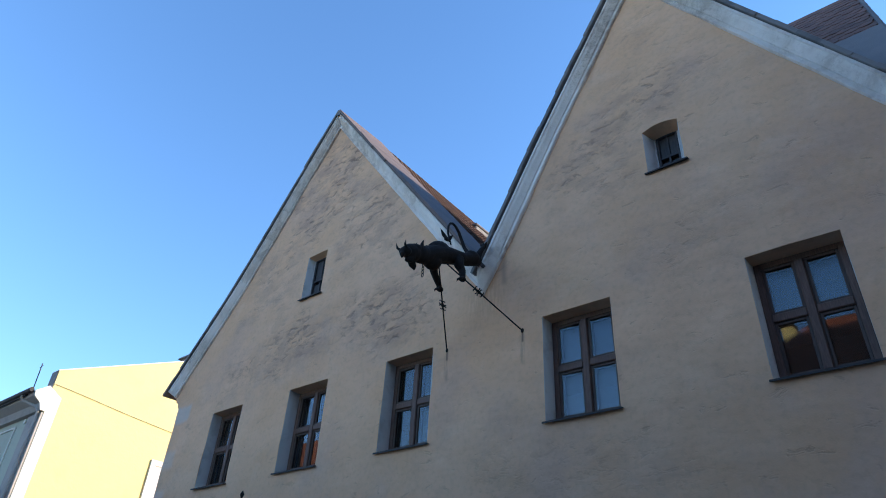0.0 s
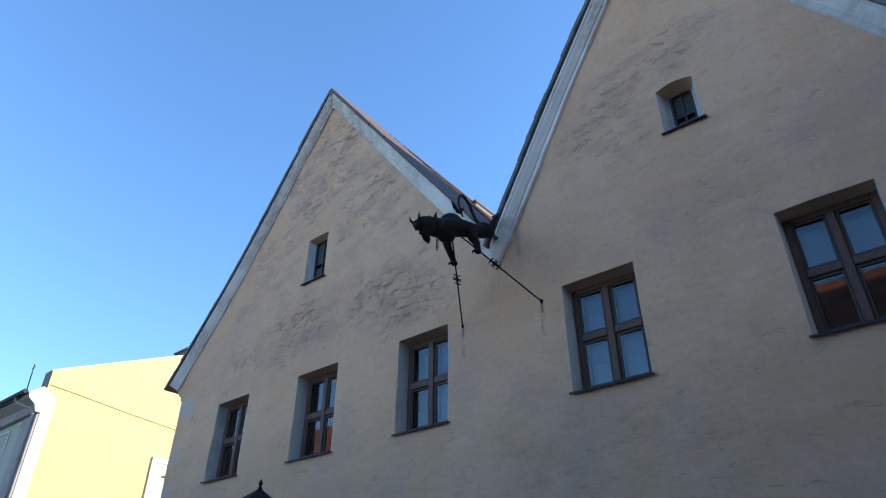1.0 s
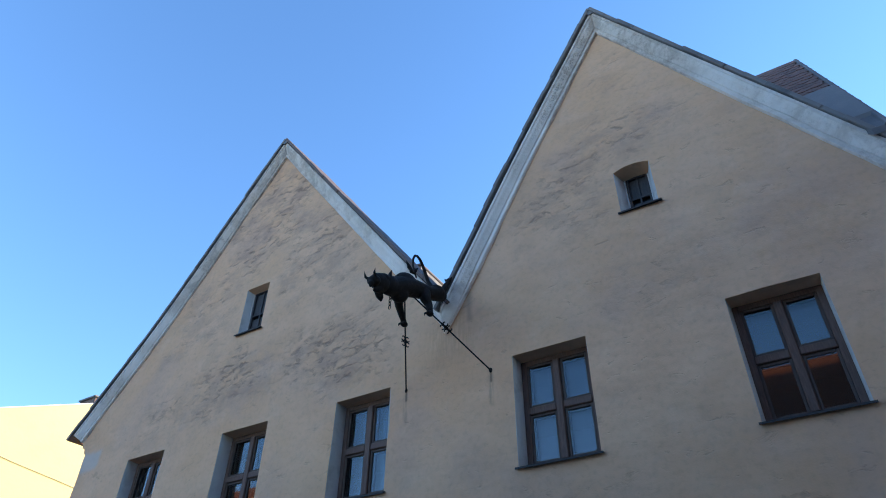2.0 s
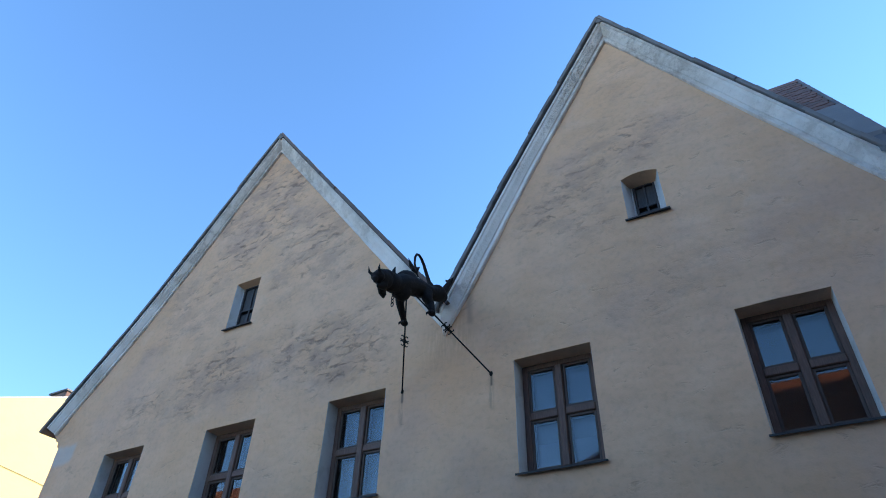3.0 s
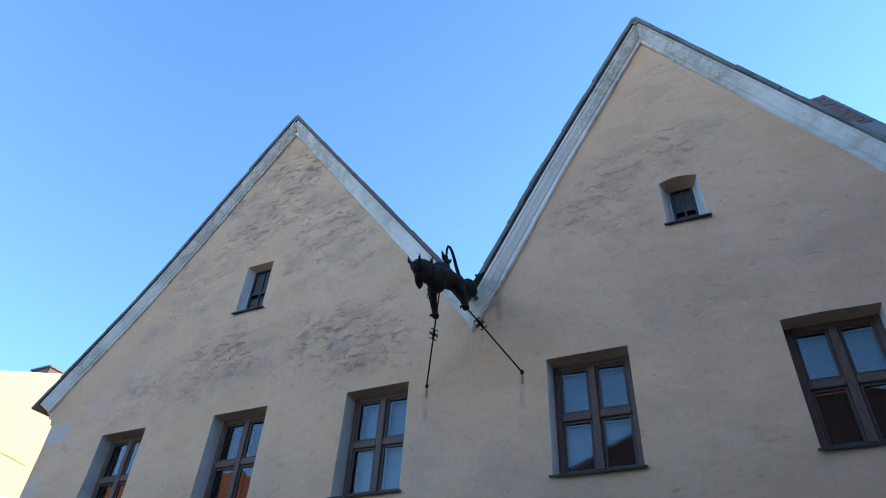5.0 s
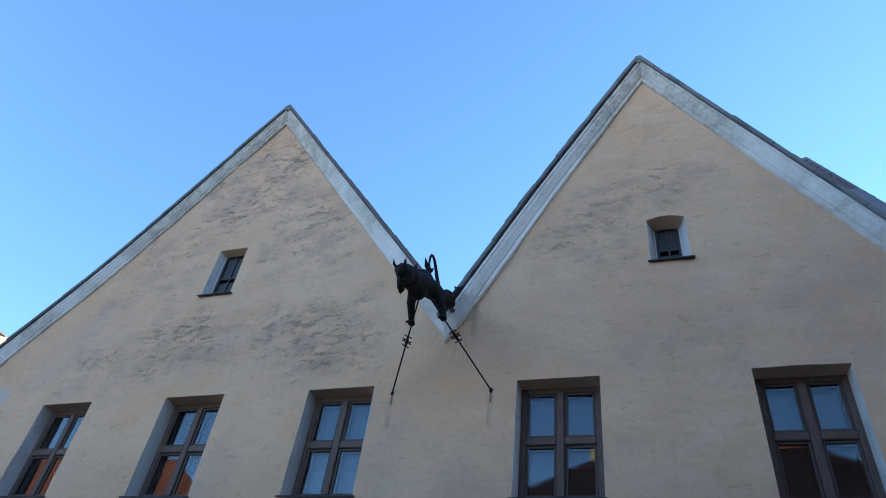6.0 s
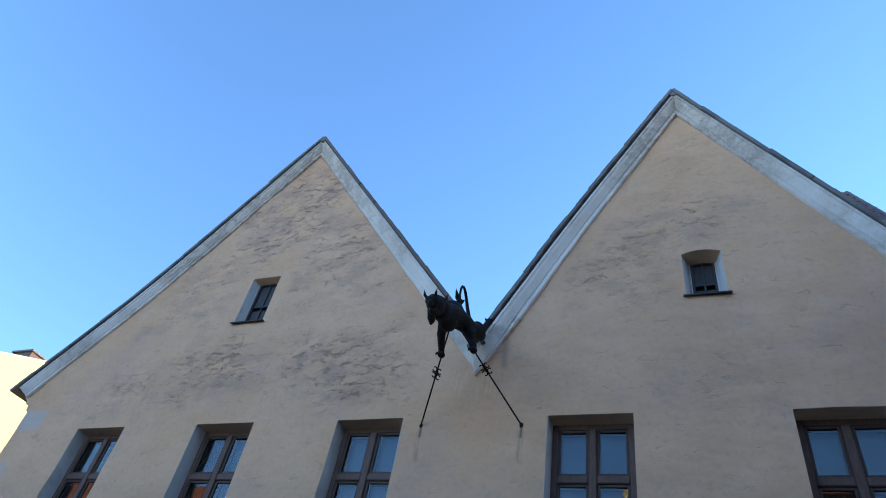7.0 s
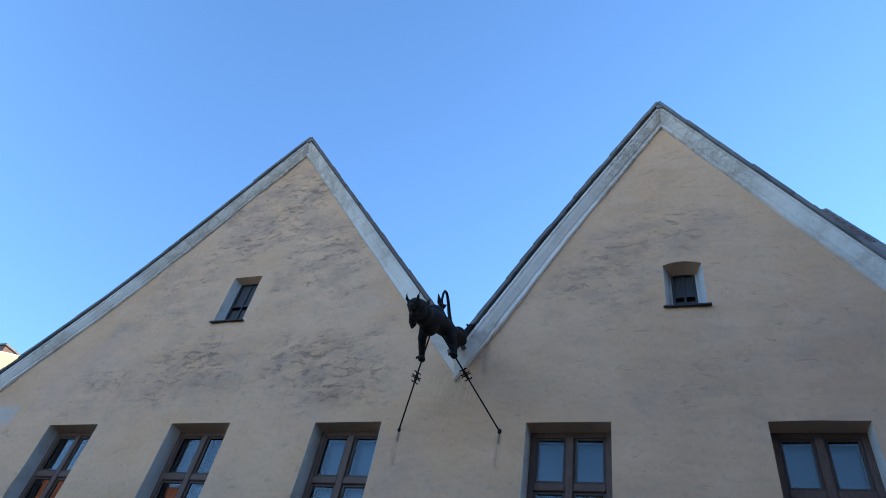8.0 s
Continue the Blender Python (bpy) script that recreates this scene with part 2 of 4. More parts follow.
STONE = coat("grey_rubble_stone", (0.24, 0.23, 0.21), (0.12, 0.115, 0.11), 0.7, 2.5, 0.9, 0.03)
BRICK = coat("chimney_brick", (0.21, 0.125, 0.095), (0.12, 0.085, 0.07), 0.6, 5, 0.9, 0.01)
COBBLE = cobbles()
ROOF_BASE = coat("roof_boarding", (0.10, 0.075, 0.06), (0.06, 0.05, 0.04), 0.5, 2)
FROST = coat("dull_lantern_glass", (0.10, 0.10, 0.10), (0.06, 0.06, 0.06), 0.5, 6, 0.25, 0.001)


# ---- building helpers ----
def finish(bm, name, material, smooth=False):
    bmesh.ops.recalc_face_normals(bm, faces=bm.faces)
    me = bpy.data.meshes.new(name)
    bm.to_mesh(me)
    bm.free()
    me.materials.append(material)
    if smooth:
        me.polygons.foreach_set("use_smooth", [True] * len(me.polygons))
    return me


def part(name, bm, material, parent=None, label="", smooth=False):
    ob = new(name, finish(bm, name, material, smooth))
    ob.parent = parent
    return tagged(ob, label)


def thing(name, label, category, at=(0, 0, 0), group="", kind=""):
    ob = new(name)
    ob.location = at
    return tagged(ob, label, category, group, kind)


def box(bm, x0, x1, y0, y1, z0, z1, bevel=0.0):
    vs = [bm.verts.new((x, y, z)) for z in (z0, z1) for y in (y0, y1) for x in (x0, x1)]
    fs = [bm.faces.new([vs[k] for k in f]) for f in ((0, 2, 3, 1), (4, 5, 7, 6), (0, 1, 5, 4), (2, 6, 7, 3), (0, 4, 6, 2), (1, 3, 7, 5))]
    if bevel:
        bmesh.ops.bevel(bm, geom=list({e for f in fs for e in f.edges}), offset=bevel, segments=1, affect="EDGES")
    return bm


def boxes(*rows, bevel=0.0):
    bm = bmesh.new()
    for r in rows:
        box(bm, *r, bevel=bevel)
    return bm


def prism(bm, outline, y0, y1):
    """Pulls an outline in x and z from y0 to y1."""
    a = [bm.verts.new((x, y0, z)) for x, z in outline]
    b = [bm.verts.new((x, y1, z)) for x, z in outline]
    bm.faces.new(a)
    bm.faces.new(b[::-1])
    for k in range(len(a)):
        bm.faces.new((a[k - 1], a[k], b[k], b[k - 1]))
    return bm


def tube(bm, points, radii, sides=8):
    """A round tube along points, with a radius at each."""
    pts = [Vector(p) for p in points]
    rings, side = [], None
    for k, p in enumerate(pts):
        way = (pts[min(k + 1, len(pts) - 1)] - pts[max(k - 1, 0)]).normalized()
        side = way.orthogonal().normalized() if side is None else (side - way * side.dot(way)).normalized()
        up, r = way.cross(side), radii[k] if isinstance(radii, (list, tuple)) else radii
        rings.append([bm.verts.new(p + (side * math.cos(a) + up * math.sin(a)) * r) for a in (2 * math.pi * n / sides for n in range(sides))])
    for a, b in zip(rings, rings[1:]):
        for k in range(sides):
            bm.faces.new((a[k - 1], a[k], b[k], b[k - 1]))
    bm.faces.new(rings[0][::-1])
    bm.faces.new(rings[-1])
    return bm


def along(points, s):
    """The point and direction at the length s of a polyline in x and z."""
    for (xa, za), (xb, zb) in zip(points, points[1:]):
        n = math.hypot(xb - xa, zb - za)
        if s <= n or (xb, zb) == points[-1]:
            d = Vector(((xb - xa) / n, 0, (zb - za) / n))
            return Vector((xa, 0, za)) + d * s, d
        s -= n


def curve_line(points, steps=6):
    """A polyline with its inner corners softened, so that sagging eaves bend and do not break."""
    out = [points[0]]
    for a, b, c in zip(points, points[1:], points[2:]):
        for k in range(steps + 1):
            t = k / steps
            p = [((1 - t) ** 2) * (0.65 * b[i] + 0.35 * a[i]) + 2 * t * (1 - t) * b[i] + t * t * (0.65 * b[i] + 0.35 * c[i]) for i in (0, 1)]
            out.append(tuple(p))
    return out + [points[-1]]


# ---- street ----
bm = bmesh.new()
bmesh.ops.create_grid(bm, x_segments=2, y_segments=2, size=600)
ground = part("ground", bm, COBBLE)
ground.location.z = GROUND
tagged(ground, "grey cobbled street between the old houses", "street", kind="structure")

# ---- the twin-gabled house ----
house = thing("house", "old twin-gabled house with scaling ochre plaster and white cornices", "house")

# roof lines at the verges, x and z: a flared left eave, the valley, and the two peaks
LEFT_UP = curve_line([(-10.06, 6.92), (-8.15, 9.22), (-5.49, 13.26)])
LEFT_DOWN = [(-5.49, 13.26), (-1.04, 7.26)]
RIGHT_UP = curve_line([(-1.04, 7.20), (0.16, 9.36), (2.035, 12.465)])
RIGHT_DOWN = curve_line([(2.035, 12.465), (3.9, 9.28), (5.25, 6.98)])
VALLEY_X, LEFT_X, RIGHT_X, BACK_Y = -1.08, -9.62, 5.05, 8.1

# x0, x1, sill, head
WINDOWS = [(-8.12, -7.065, 4.541, 6.090), (-5.58, -4.50, 4.536, 6.088), (-3.06, -2.02, 4.546, 6.082), (0.0, 1.055, 4.519, 6.050), (2.79, 3.812, 4.498, 6.036)]
ATTICS = [(-5.79, -5.18, 8.088, 9.150), (1.822, 2.350, 7.792, 8.612)]
OPENINGS = WINDOWS + ATTICS


def sag(x, z):
    """How far the old plaster stands proud of or behind its plane, in metres."""
    p = Vector((x, 0, z))
    d = 0.022 * noise.noise(p * 0.7) + 0.012 * noise.noise(p * 2.3 + Vector((5, 0, 0)))
    rough = 0.0
    for x0, x1, z0, z1, force in SCARS:
        inside = min(x - x0, x1 - x, z - z0, z1 - z)
        rough = max(rough, force * min(1.0, max(0.0, inside / 0.4 + 0.5)))
    q = Vector((x * 0.85 + z * 0.53, 0, (z * 0.85 - x * 0.53) * 2.4))
    return d + 0.010 * rough * noise.noise(q * 1.7)


def under(line, drop):
    return [(x, z - drop) for x, z in line]


def facade(x0, x1, top, step=0.055):
    """The front skin of one gable: a fine uneven sheet with its openings, cut off under the roof line."""
    xs = [x0 + (x1 - x0) * k / round((x1 - x0) / step) for k in range(round((x1 - x0) / step) + 1)]
    zs = [GROUND + step * 3 * k for k in range(int((3.6 - GROUND) / (step * 3)))] + [3.6 + step * k for k in range(int((13.4 - 3.6) / step))]
    holes = [o for o in OPENINGS if x0 < o[0] < x1]
    for axis, edges in ((xs, {e for o in holes for e in o[:2]}), (zs, {e for o in holes for e in o[2:]})):
        axis[:] = sorted([v for v in axis if all(abs(v - e) > 0.02 for e in edges)] + list(edges))
    heights = {x: np.interp(x, [p[0] for p in top], [p[1] for p in top]) for x in xs}
    bm, made = bmesh.new(), {}

    def vert(x, z):
        z = min(z, heights[x])
        key = (round(x, 4), round(z, 4))
        if key not in made:
            made[key] = bm.verts.new((x, sag(x, z), z))
        return made[key]

    for xa, xb in zip(xs, xs[1:]):
        for za, zb in zip(zs, zs[1:]):
            if za >= max(heights[xa], heights[xb]):
                continue
            if any(o[0] - 1e-4 <= xa and xb <= o[1] + 1e-4 and o[2] - 1e-4 <= za and zb <= o[3] + 1e-4 for o in holes):
                continue
            ring = []
            for v in (vert(xa, za), vert(xb, za), vert(xb, zb), vert(xa, zb)):
                if v not in ring:
                    ring.append(v)
            if len(ring) > 2:
                bm.faces.new(ring)
    return bm


left_top = under(LEFT_UP, 0.2) + under(LEFT_DOWN, 0.2)[1:]
right_top = under(RIGHT_UP, 0.2) + under(RIGHT_DOWN, 0.2)[1:]
bm = facade(LEFT_X, VALLEY_X, left_top)
wall = part("wall", bm, PLASTER, house, smooth=True)
bm = facade(VALLEY_X, RIGHT_X, right_top)
part("wall", bm, PLASTER, house, smooth=True)

# side and back walls, floors inside, so that the house is closed
part("wall", boxes((LEFT_X, LEFT_X + 0.5, 0.05, BACK_Y, GROUND, 6.6)), PLASTER, house)
part("wall", boxes((RIGHT_X - 0.5, RIGHT_X, 0.05, BACK_Y, GROUND, 6.9)), PLASTER, house)
bm = bmesh.new()
prism(bm, [(LEFT_X, GROUND), (RIGHT_X, GROUND)] + [(x, z - 0.15) for x, z in (RIGHT_DOWN[::-1] + RIGHT_UP[::-1] + LEFT_DOWN[::-1] + LEFT_UP[::-1]) if LEFT_X <= x <= RIGHT_X], BACK_Y - 0.5, BACK_Y)
part("wall", bm, PLASTER, house)
for z in (3.4, 6.75):
    part("storey_floor", boxes((LEFT_X + 0.5, RIGHT_X - 0.5, 0.5, BACK_Y - 0.5, z, z + 0.25)), ROOM, house)
part("partition", boxes((LEFT_X + 0.5, RIGHT_X - 0.5, 4.5, 4.65, 3.65, 6.75)), ROOM, house)


def reveal(x0, x1, z0, z1, depth, splay, arch=0.0):
    """The four inner sides of an opening through the wall."""
    outer = [(x0, z0), (x1, z0), (x1, z1), (x0, z1)]
    inner = [(x0 + splay, z0 + 0.02), (x1 - splay, z0 + 0.02), (x1 - splay, z1 - arch), (x0 + splay, z1 - arch)]
    out = []
    for k in range(4):
        bm = bmesh.new()
        a, b, c, d = outer[k - 1], outer[k], inner[k], inner[k - 1]
        ring = [(a[0], sag(*a), a[1]), (b[0], sag(*b), b[1]), (c[0], depth, c[1]), (d[0], depth, d[1])]
        mid = Vector(((x0 + x1) / 2, 0, (z0 + z1) / 2))
        vs = [bm.verts.new(p) for p in ring]
        f = bm.faces.new(vs)
        away = Vector((sum(p[0] for p in ring) / 4, 0, sum(p[2] for p in ring) / 4)) - mid
        out.append((bm, f, away.normalized() * 0.12, k))
    return out


def line_opening(o, depth, splay, arch=0.0):
    for bm, f, away, k in reveal(*o, depth, splay, arch):
        ext = bmesh.ops.extrude_face_region(bm, geom=[f])
        grown = [v for v in ext["geom"] if isinstance(v, bmesh.types.BMVert)]
        bmesh.ops.translate(bm, vec=away, verts=grown)
        for v in grown:
            v.co.y = max(v.co.y, 0.09)
        part("reveal", bm, REVEAL if k in (0, 2) else PLASTER, house)


def frame_of(x0, x1, y0, y1, z0, z1, w):
    return boxes((x0, x0 + w, y0, y1, z0, z1), (x1 - w, x1, y0, y1, z0, z1), (x0 + w, x1 - w, y0, y1, z0, z0 + w), (x0 + w, x1 - w, y0, y1, z1 - w, z1), bevel=0.006)


def hang(pane, x, y, turn):
    """Turns a pane a little about its upright middle line."""
    pane.matrix_local = pose(x, y, 0, 0, 0, turn) @ pose(-x, -y, 0)
    pane.visible_shadow = False
    return pane


def casement(x0, x1, z0, z1, y, turn=0.0):
    """A four-light timber window with outer and inner panes."""
    w, mid = 0.075, (x0 + x1) / 2
    cross = z0 + (z1 - z0) * 0.512
    win = part("window", frame_of(x0, x1, y, y + 0.10, z0, z1, w), WOOD, house, "brown oak cross window with four lights")
    part("mullion", boxes((mid - 0.05, mid + 0.05, y - 0.02, y + 0.09, z0 + w, z1 - w), bevel=0.012), WOOD, win)
    for a, b in ((x0 + w, mid - 0.05), (mid + 0.05, x1 - w)):
        part("transom", boxes((a, b, y - 0.015, y + 0.09, cross - 0.05, cross + 0.05), bevel=0.012), WOOD, win)
        for c, d in ((z0 + w, cross - 0.05), (cross + 0.05, z1 - w)):
            # dark sash also stands for the reflected rim at the pane's edge
            part("sash", frame_of(a, b, y + 0.012, y + 0.06, c, d, 0.035), SASH_WOOD, win)
            hang(part("pane", boxes((a + 0.02, b - 0.02, y + 0.030, y + 0.034, c + 0.02, d - 0.02)), GLASS, win), (a + b) / 2, y + 0.032, turn)
            part("inner_sash", frame_of(a - 0.02, b + 0.02, y + 0.115, y + 0.15, c - 0.02, d + 0.02, 0.05), SASH_WOOD, win)
            hang(part("inner_pane", boxes((a + 0.02, b - 0.02, y + 0.130, y + 0.134, c + 0.02, d - 0.02)), GLASS, win), (a + b) / 2, y + 0.132, turn)
    bm = bmesh.new()
    prism(bm, [(y - 0.0, z0 + 0.012), (-0.055, z0 - 0.022), (-0.055, z0 - 0.045), (-0.045, z0 - 0.045), (-0.045, z0 - 0.03), (y, z0 - 0.004)], x0 - 0.05, x1 + 0.05)
    for v in bm.verts:
        v.co = Vector((v.co.y, v.co.x, v.co.z))
    part("sill", bm, SHEET, win)


DEPTH = 0.235
for (a, b, c, d), turn in zip(WINDOWS, (0.3, -0.4, 0.2, 2.0, -0.3)):
    line_opening((a, b, c, d), DEPTH, 0.02, 0.015)
    casement(a + 0.02, b - 0.02, c + 0.02, d - 0.015, DEPTH - 0.01, turn)

def arch_line(x0, x1, top, rise, n=8):
    """A flat segmental arch from x0 to x1 with its crown at top."""
    return [(x0 + (x1 - x0) * k / n, top - rise * (2 * k / n - 1) ** 2) for k in range(n + 1)]


def attic_opening(x0, x1, z0, z1, rise, depth, splay):
    """A small splayed opening with an arched head: cheeks, head, and plaster in the corners over the arch."""
    outer, inner = arch_line(x0, x1, z1, rise), arch_line(x0 + splay, x1 - splay, z1 - 0.05, rise * 0.3)
    bm = bmesh.new()
    rows = []
    for (xa, za), (xb, zb) in zip(outer, inner):
        rows.append([bm.verts.new(p) for p in ((xa, sag(xa, za), za), (xb, depth, zb), (xb, depth, zb + 0.2), (xa, 0.09, za + 0.14))])
    for a, b in zip(rows, rows[1:]):
        for k in range(4):
            bm.faces.new((a[k - 1], a[k], b[k], b[k - 1]))
    bm.faces.new(rows[0])
    bm.faces.new(rows[-1][::-1])
    part("reveal", bm, PLASTER, house, smooth=False)
    for half in (outer[:5], outer[4:]):
        bm = bmesh.new()
        corner = half[0][0] if half[0][0] == x0 else half[-1][0]
        ring = half + [(corner, z1 + 0.004)]
        prism(bm, ring, 0.0, 0.08)
        for v in bm.verts:
            v.co.y += sag(v.co.x, v.co.z)
        part("arch_corner", bm, PLASTER, house)
    for xa, xb, out in ((x0, x0 + splay, -0.12), (x1, x1 - splay, 0.12)):
        bm = bmesh.new()
        low, high = z0, z1 - rise
        front = [bm.verts.new(p) for p in ((xa, sag(xa, low), low), (xa, sag(xa, high), high), (xb, depth, high - 0.02), (xb, depth, low + 0.02))]
        rear = [bm.verts.new((xa + out, max(v.co.y, 0.09), v.co.z)) for v in front]
        bm.faces.new(front)
        bm.faces.new(rear[::-1])
        for k in range(4):
            bm.faces.new((front[k - 1], front[k], rear[k], rear[k - 1]))
        part("reveal", bm, REVEAL, house)


for (x0, x1, z0, z1), rise, splay, deep in zip(ATTICS, (0.012, 0.05), (0.055, 0.085), (0.165, 0.235)):
    attic_opening(x0, x1, z0, z1, rise, deep, splay)
    a, b, c, d = x0 + splay, x1 - splay, z0 + 0.02, z1 - 0.04
    win = part("window", frame_of(a + 0.018, b - 0.018, deep - 0.01, deep + 0.055, c, d, 0.032), SHUTTER, house, "small dark boarded attic window")
    for xa in (a - 0.004, b - 0.014):
        part("frame_edge", boxes((xa, xa + 0.018, deep - 0.02, deep + 0.055, c, d - 0.006)), REVEAL, win, "thin white painted frame edge")
    lower = c + (d - c) * 0.46
    # black board added for the dark inside; it blocks light from the attic
    part("dark_backing", boxes((a - 0.02, b + 0.02, deep + 0.065, deep + 0.08, c - 0.02, d + 0.02)), IRON, win)
    part("panel", boxes((a + 0.05, b - 0.05, deep + 0.027, deep + 0.045, lower + 0.018, d - 0.032), bevel=0.004), SHUTTER, win)
    part("rail", boxes((a + 0.05, b - 0.05, deep, deep + 0.05, lower - 0.018, lower + 0.018), bevel=0.004), SHUTTER, win)
    mid = (a + b) / 2
    part("mullion", boxes((mid - 0.014, mid + 0.014, deep + 0.003, deep + 0.027, c + 0.032, d - 0.032), bevel=0.003), SHUTTER, win)
    for xa, xb in ((a + 0.05, mid - 0.014), (mid + 0.014, b - 0.05)):
        part("panel", boxes((xa, xb, deep + 0.03, deep + 0.045, c + 0.032, lower - 0.075), bevel=0.003), SHUTTER, win)
    bm = bmesh.new()
    prism(bm, [(deep, z0 + 0.03), (-0.06, z0 - 0.012), (-0.06, z0 - 0.032), (-0.05, z0 - 0.032), (-0.05, z0 - 0.02), (deep, z0 + 0.015)], x0 - 0.035, x1 + 0.05)
    for v in bm.verts:
        v.co = Vector((v.co.y, v.co.x, v.co.z))
    part("sill", bm, SHEET, win)


def sweep(line, profile, jitter=0.0, scale=1.0):
    """Draws a profile (inward offset, y) along a roof line in x and z; the offset is upright to the line, mitred at its bends."""
    pts = []
    for (xa, za), (xb, zb) in zip(line, line[1:]):
        n = max(1, round(math.hypot(xb - xa, zb - za) / 0.3))
        pts += [(xa + (xb - xa) * k / n, za + (zb - za) * k / n) for k in range(n)]
    pts.append(line[-1])
    bm, rings = bmesh.new(), []
    for k, (x, z) in enumerate(pts):
        a, b = pts[max(k - 1, 0)], pts[min(k + 1, len(pts) - 1)]
        d = Vector((b[0] - a[0], 0, b[1] - a[1])).normalized()
        inward = Vector((d.z, 0, -d.x))
        if inward.z > 0:
            inward = -inward
        at = Vector((x, 0, z))
        shake = jitter * noise.noise(at * 1.7)
        wide = scale + (0.06 * max(0.0, min(1.0, (8.9 - z) / 1.8)) if x > -3 else 0.0)
        rings.append([bm.verts.new(at + inward * (o * wide + (shake if o > 0.1 else 0)) + Vector((0, y + 0.5 * shake, 0))) for o, y in profile])
    for a, b in zip(rings, rings[1:]):
        for k in range(len(profile)):
            bm.faces.new((a[k - 1], a[k], b[k], b[k - 1]))
    bm.faces.new(rings[0])
    bm.faces.new(rings[-1][::-1])
    return bm


def clip_ends(bm, planes):
    for co, no in planes:
        r = bmesh.ops.bisect_plane(bm, geom=bm.verts[:] + bm.edges[:] + bm.faces[:], plane_co=co, plane_no=no, clear_outer=True)
        edges = [e for e in r["geom_cut"] if isinstance(e, bmesh.types.BMEdge)]
        bmesh.ops.edgeloop_fill(bm, edges=edges)
    return bm


CORNICE = [(0.03, 0.06), (0.03, -0.15), (0.068, -0.15), (0.075, -0.135), (0.12, -0.12), (0.17, -0.082), (0.208, -0.058), (0.214, -0.04), (0.248, -0.04), (0.254, -0.052), (0.280, -0.052), (0.29, -0.034), (0.292, 0.06)]


def stretch(line, first, last):
    """Lengthens a roof line at its ends, to be cut back to a mitre."""
    (xa, za), (xb, zb) = line[0], line[1]
    n = math.hypot(xb - xa, zb - za)
    a = (xa - (xb - xa) / n * first, za - (zb - za) / n * first)
    (xc, zc), (xd, zd) = line[-2], line[-1]
    n = math.hypot(xd - xc, zd - zc)
    b = (xd + (xd - xc) / n * last, zd + (zd - zc) / n * last)
    return ([a] if first else []) + list(line) + ([b] if last else [])


part("cornice", clip_ends(sweep(stretch(LEFT_UP, 0, 0.6), CORNICE, 0.012, 0.88), [((-5.49, 0, 0), (1, 0, 0))]), WHITE, house, "flaking white limewashed verge cornice")
part("cornice", clip_ends(sweep(stretch(LEFT_DOWN, 0.6, 0.6), CORNICE, 0.012), [((-5.488, 0, 0), (-1, 0, 0)), ((-1.06, 0, 0), (1, 0, 0))]), WHITE, house, "flaking white limewashed verge cornice")
JOINT, RUN = along(RIGHT_UP, 0.62)
FOOT = [(o * 1.04, y - 0.010 if y < 0 else y) for o, y in CORNICE]
part("cornice", clip_ends(sweep(stretch(RIGHT_UP, 0.6, 0.6), CORNICE, 0.012), [((2.034, 0, 0), (1, 0, 0)), (JOINT + RUN * 0.004, -RUN)]), WHITE, house, "flaking white limewashed verge cornice")
part("cornice_foot", clip_ends(sweep(stretch(RIGHT_UP, 0.6, 0.6), FOOT, 0.012), [(JOINT - RUN * 0.004, RUN), ((-1.058, 0, 0), (-1, 0, 0)), ((-1.06, 0, 6.69), (0.847, 0, -0.532))]), WHITE, house, "white limewashed foot stone of the cornice")
part("cornice", clip_ends(sweep(stretch(RIGHT_DOWN, 0.6, 0), CORNICE, 0.012), [((2.036, 0, 0), (-1, 0, 0))]), WHITE, house, "flaking white limewashed verge cornice")
# moulded stone foot of the left verge
bm = bmesh.new()
prism(bm, [(-9.97, 6.86), (-9.93, 6.76), (-9.86, 6.72), (-9.83, 6.64), (-9.74, 6.60), (-9.71, 6.50), (-9.64, 6.46), (-9.60, 6.34), (-9.4, 6.34), (-9.4, 7.2), (-9.7, 7.1)], 0.012, 0.6)
part("kneeler", bm, PLASTER, house)


# ---- roofs ----
SKEW = -0.03                       # the old ridges run a little off square


def slope(line, y0, y1, thick, name="roof"):
    bm = bmesh.new()
    rows = []
    for x, z in line:
        rows.append([bm.verts.new((x + SKEW * y, y, z - o)) for o, y in ((0.0, y0), (0.0, y1), (thick, y1), (thick, y0))])
    for a, b in zip(rows, rows[1:]):
        for k in range(4):
            bm.faces.new((a[k - 1], a[k], b[k], b[k - 1]))
    bm.faces.new(rows[0])
    bm.faces.new(rows[-1][::-1])
    return part(name, bm, ROOF_BASE, house, "steep red clay tile roof with dark slate verge")


def tile_mesh(length, width, thick):
    """A plain tile with a rounded lower end, its upper end at the origin, lying along -x and y."""
    outline = [(0.0, -width / 2), (0.0, width / 2), (length * 0.8, width / 2), (length * 0.95, width * 0.3), (length, 0), (length * 0.95, -width * 0.3), (length * 0.8, -width / 2)]
    return outline, thick


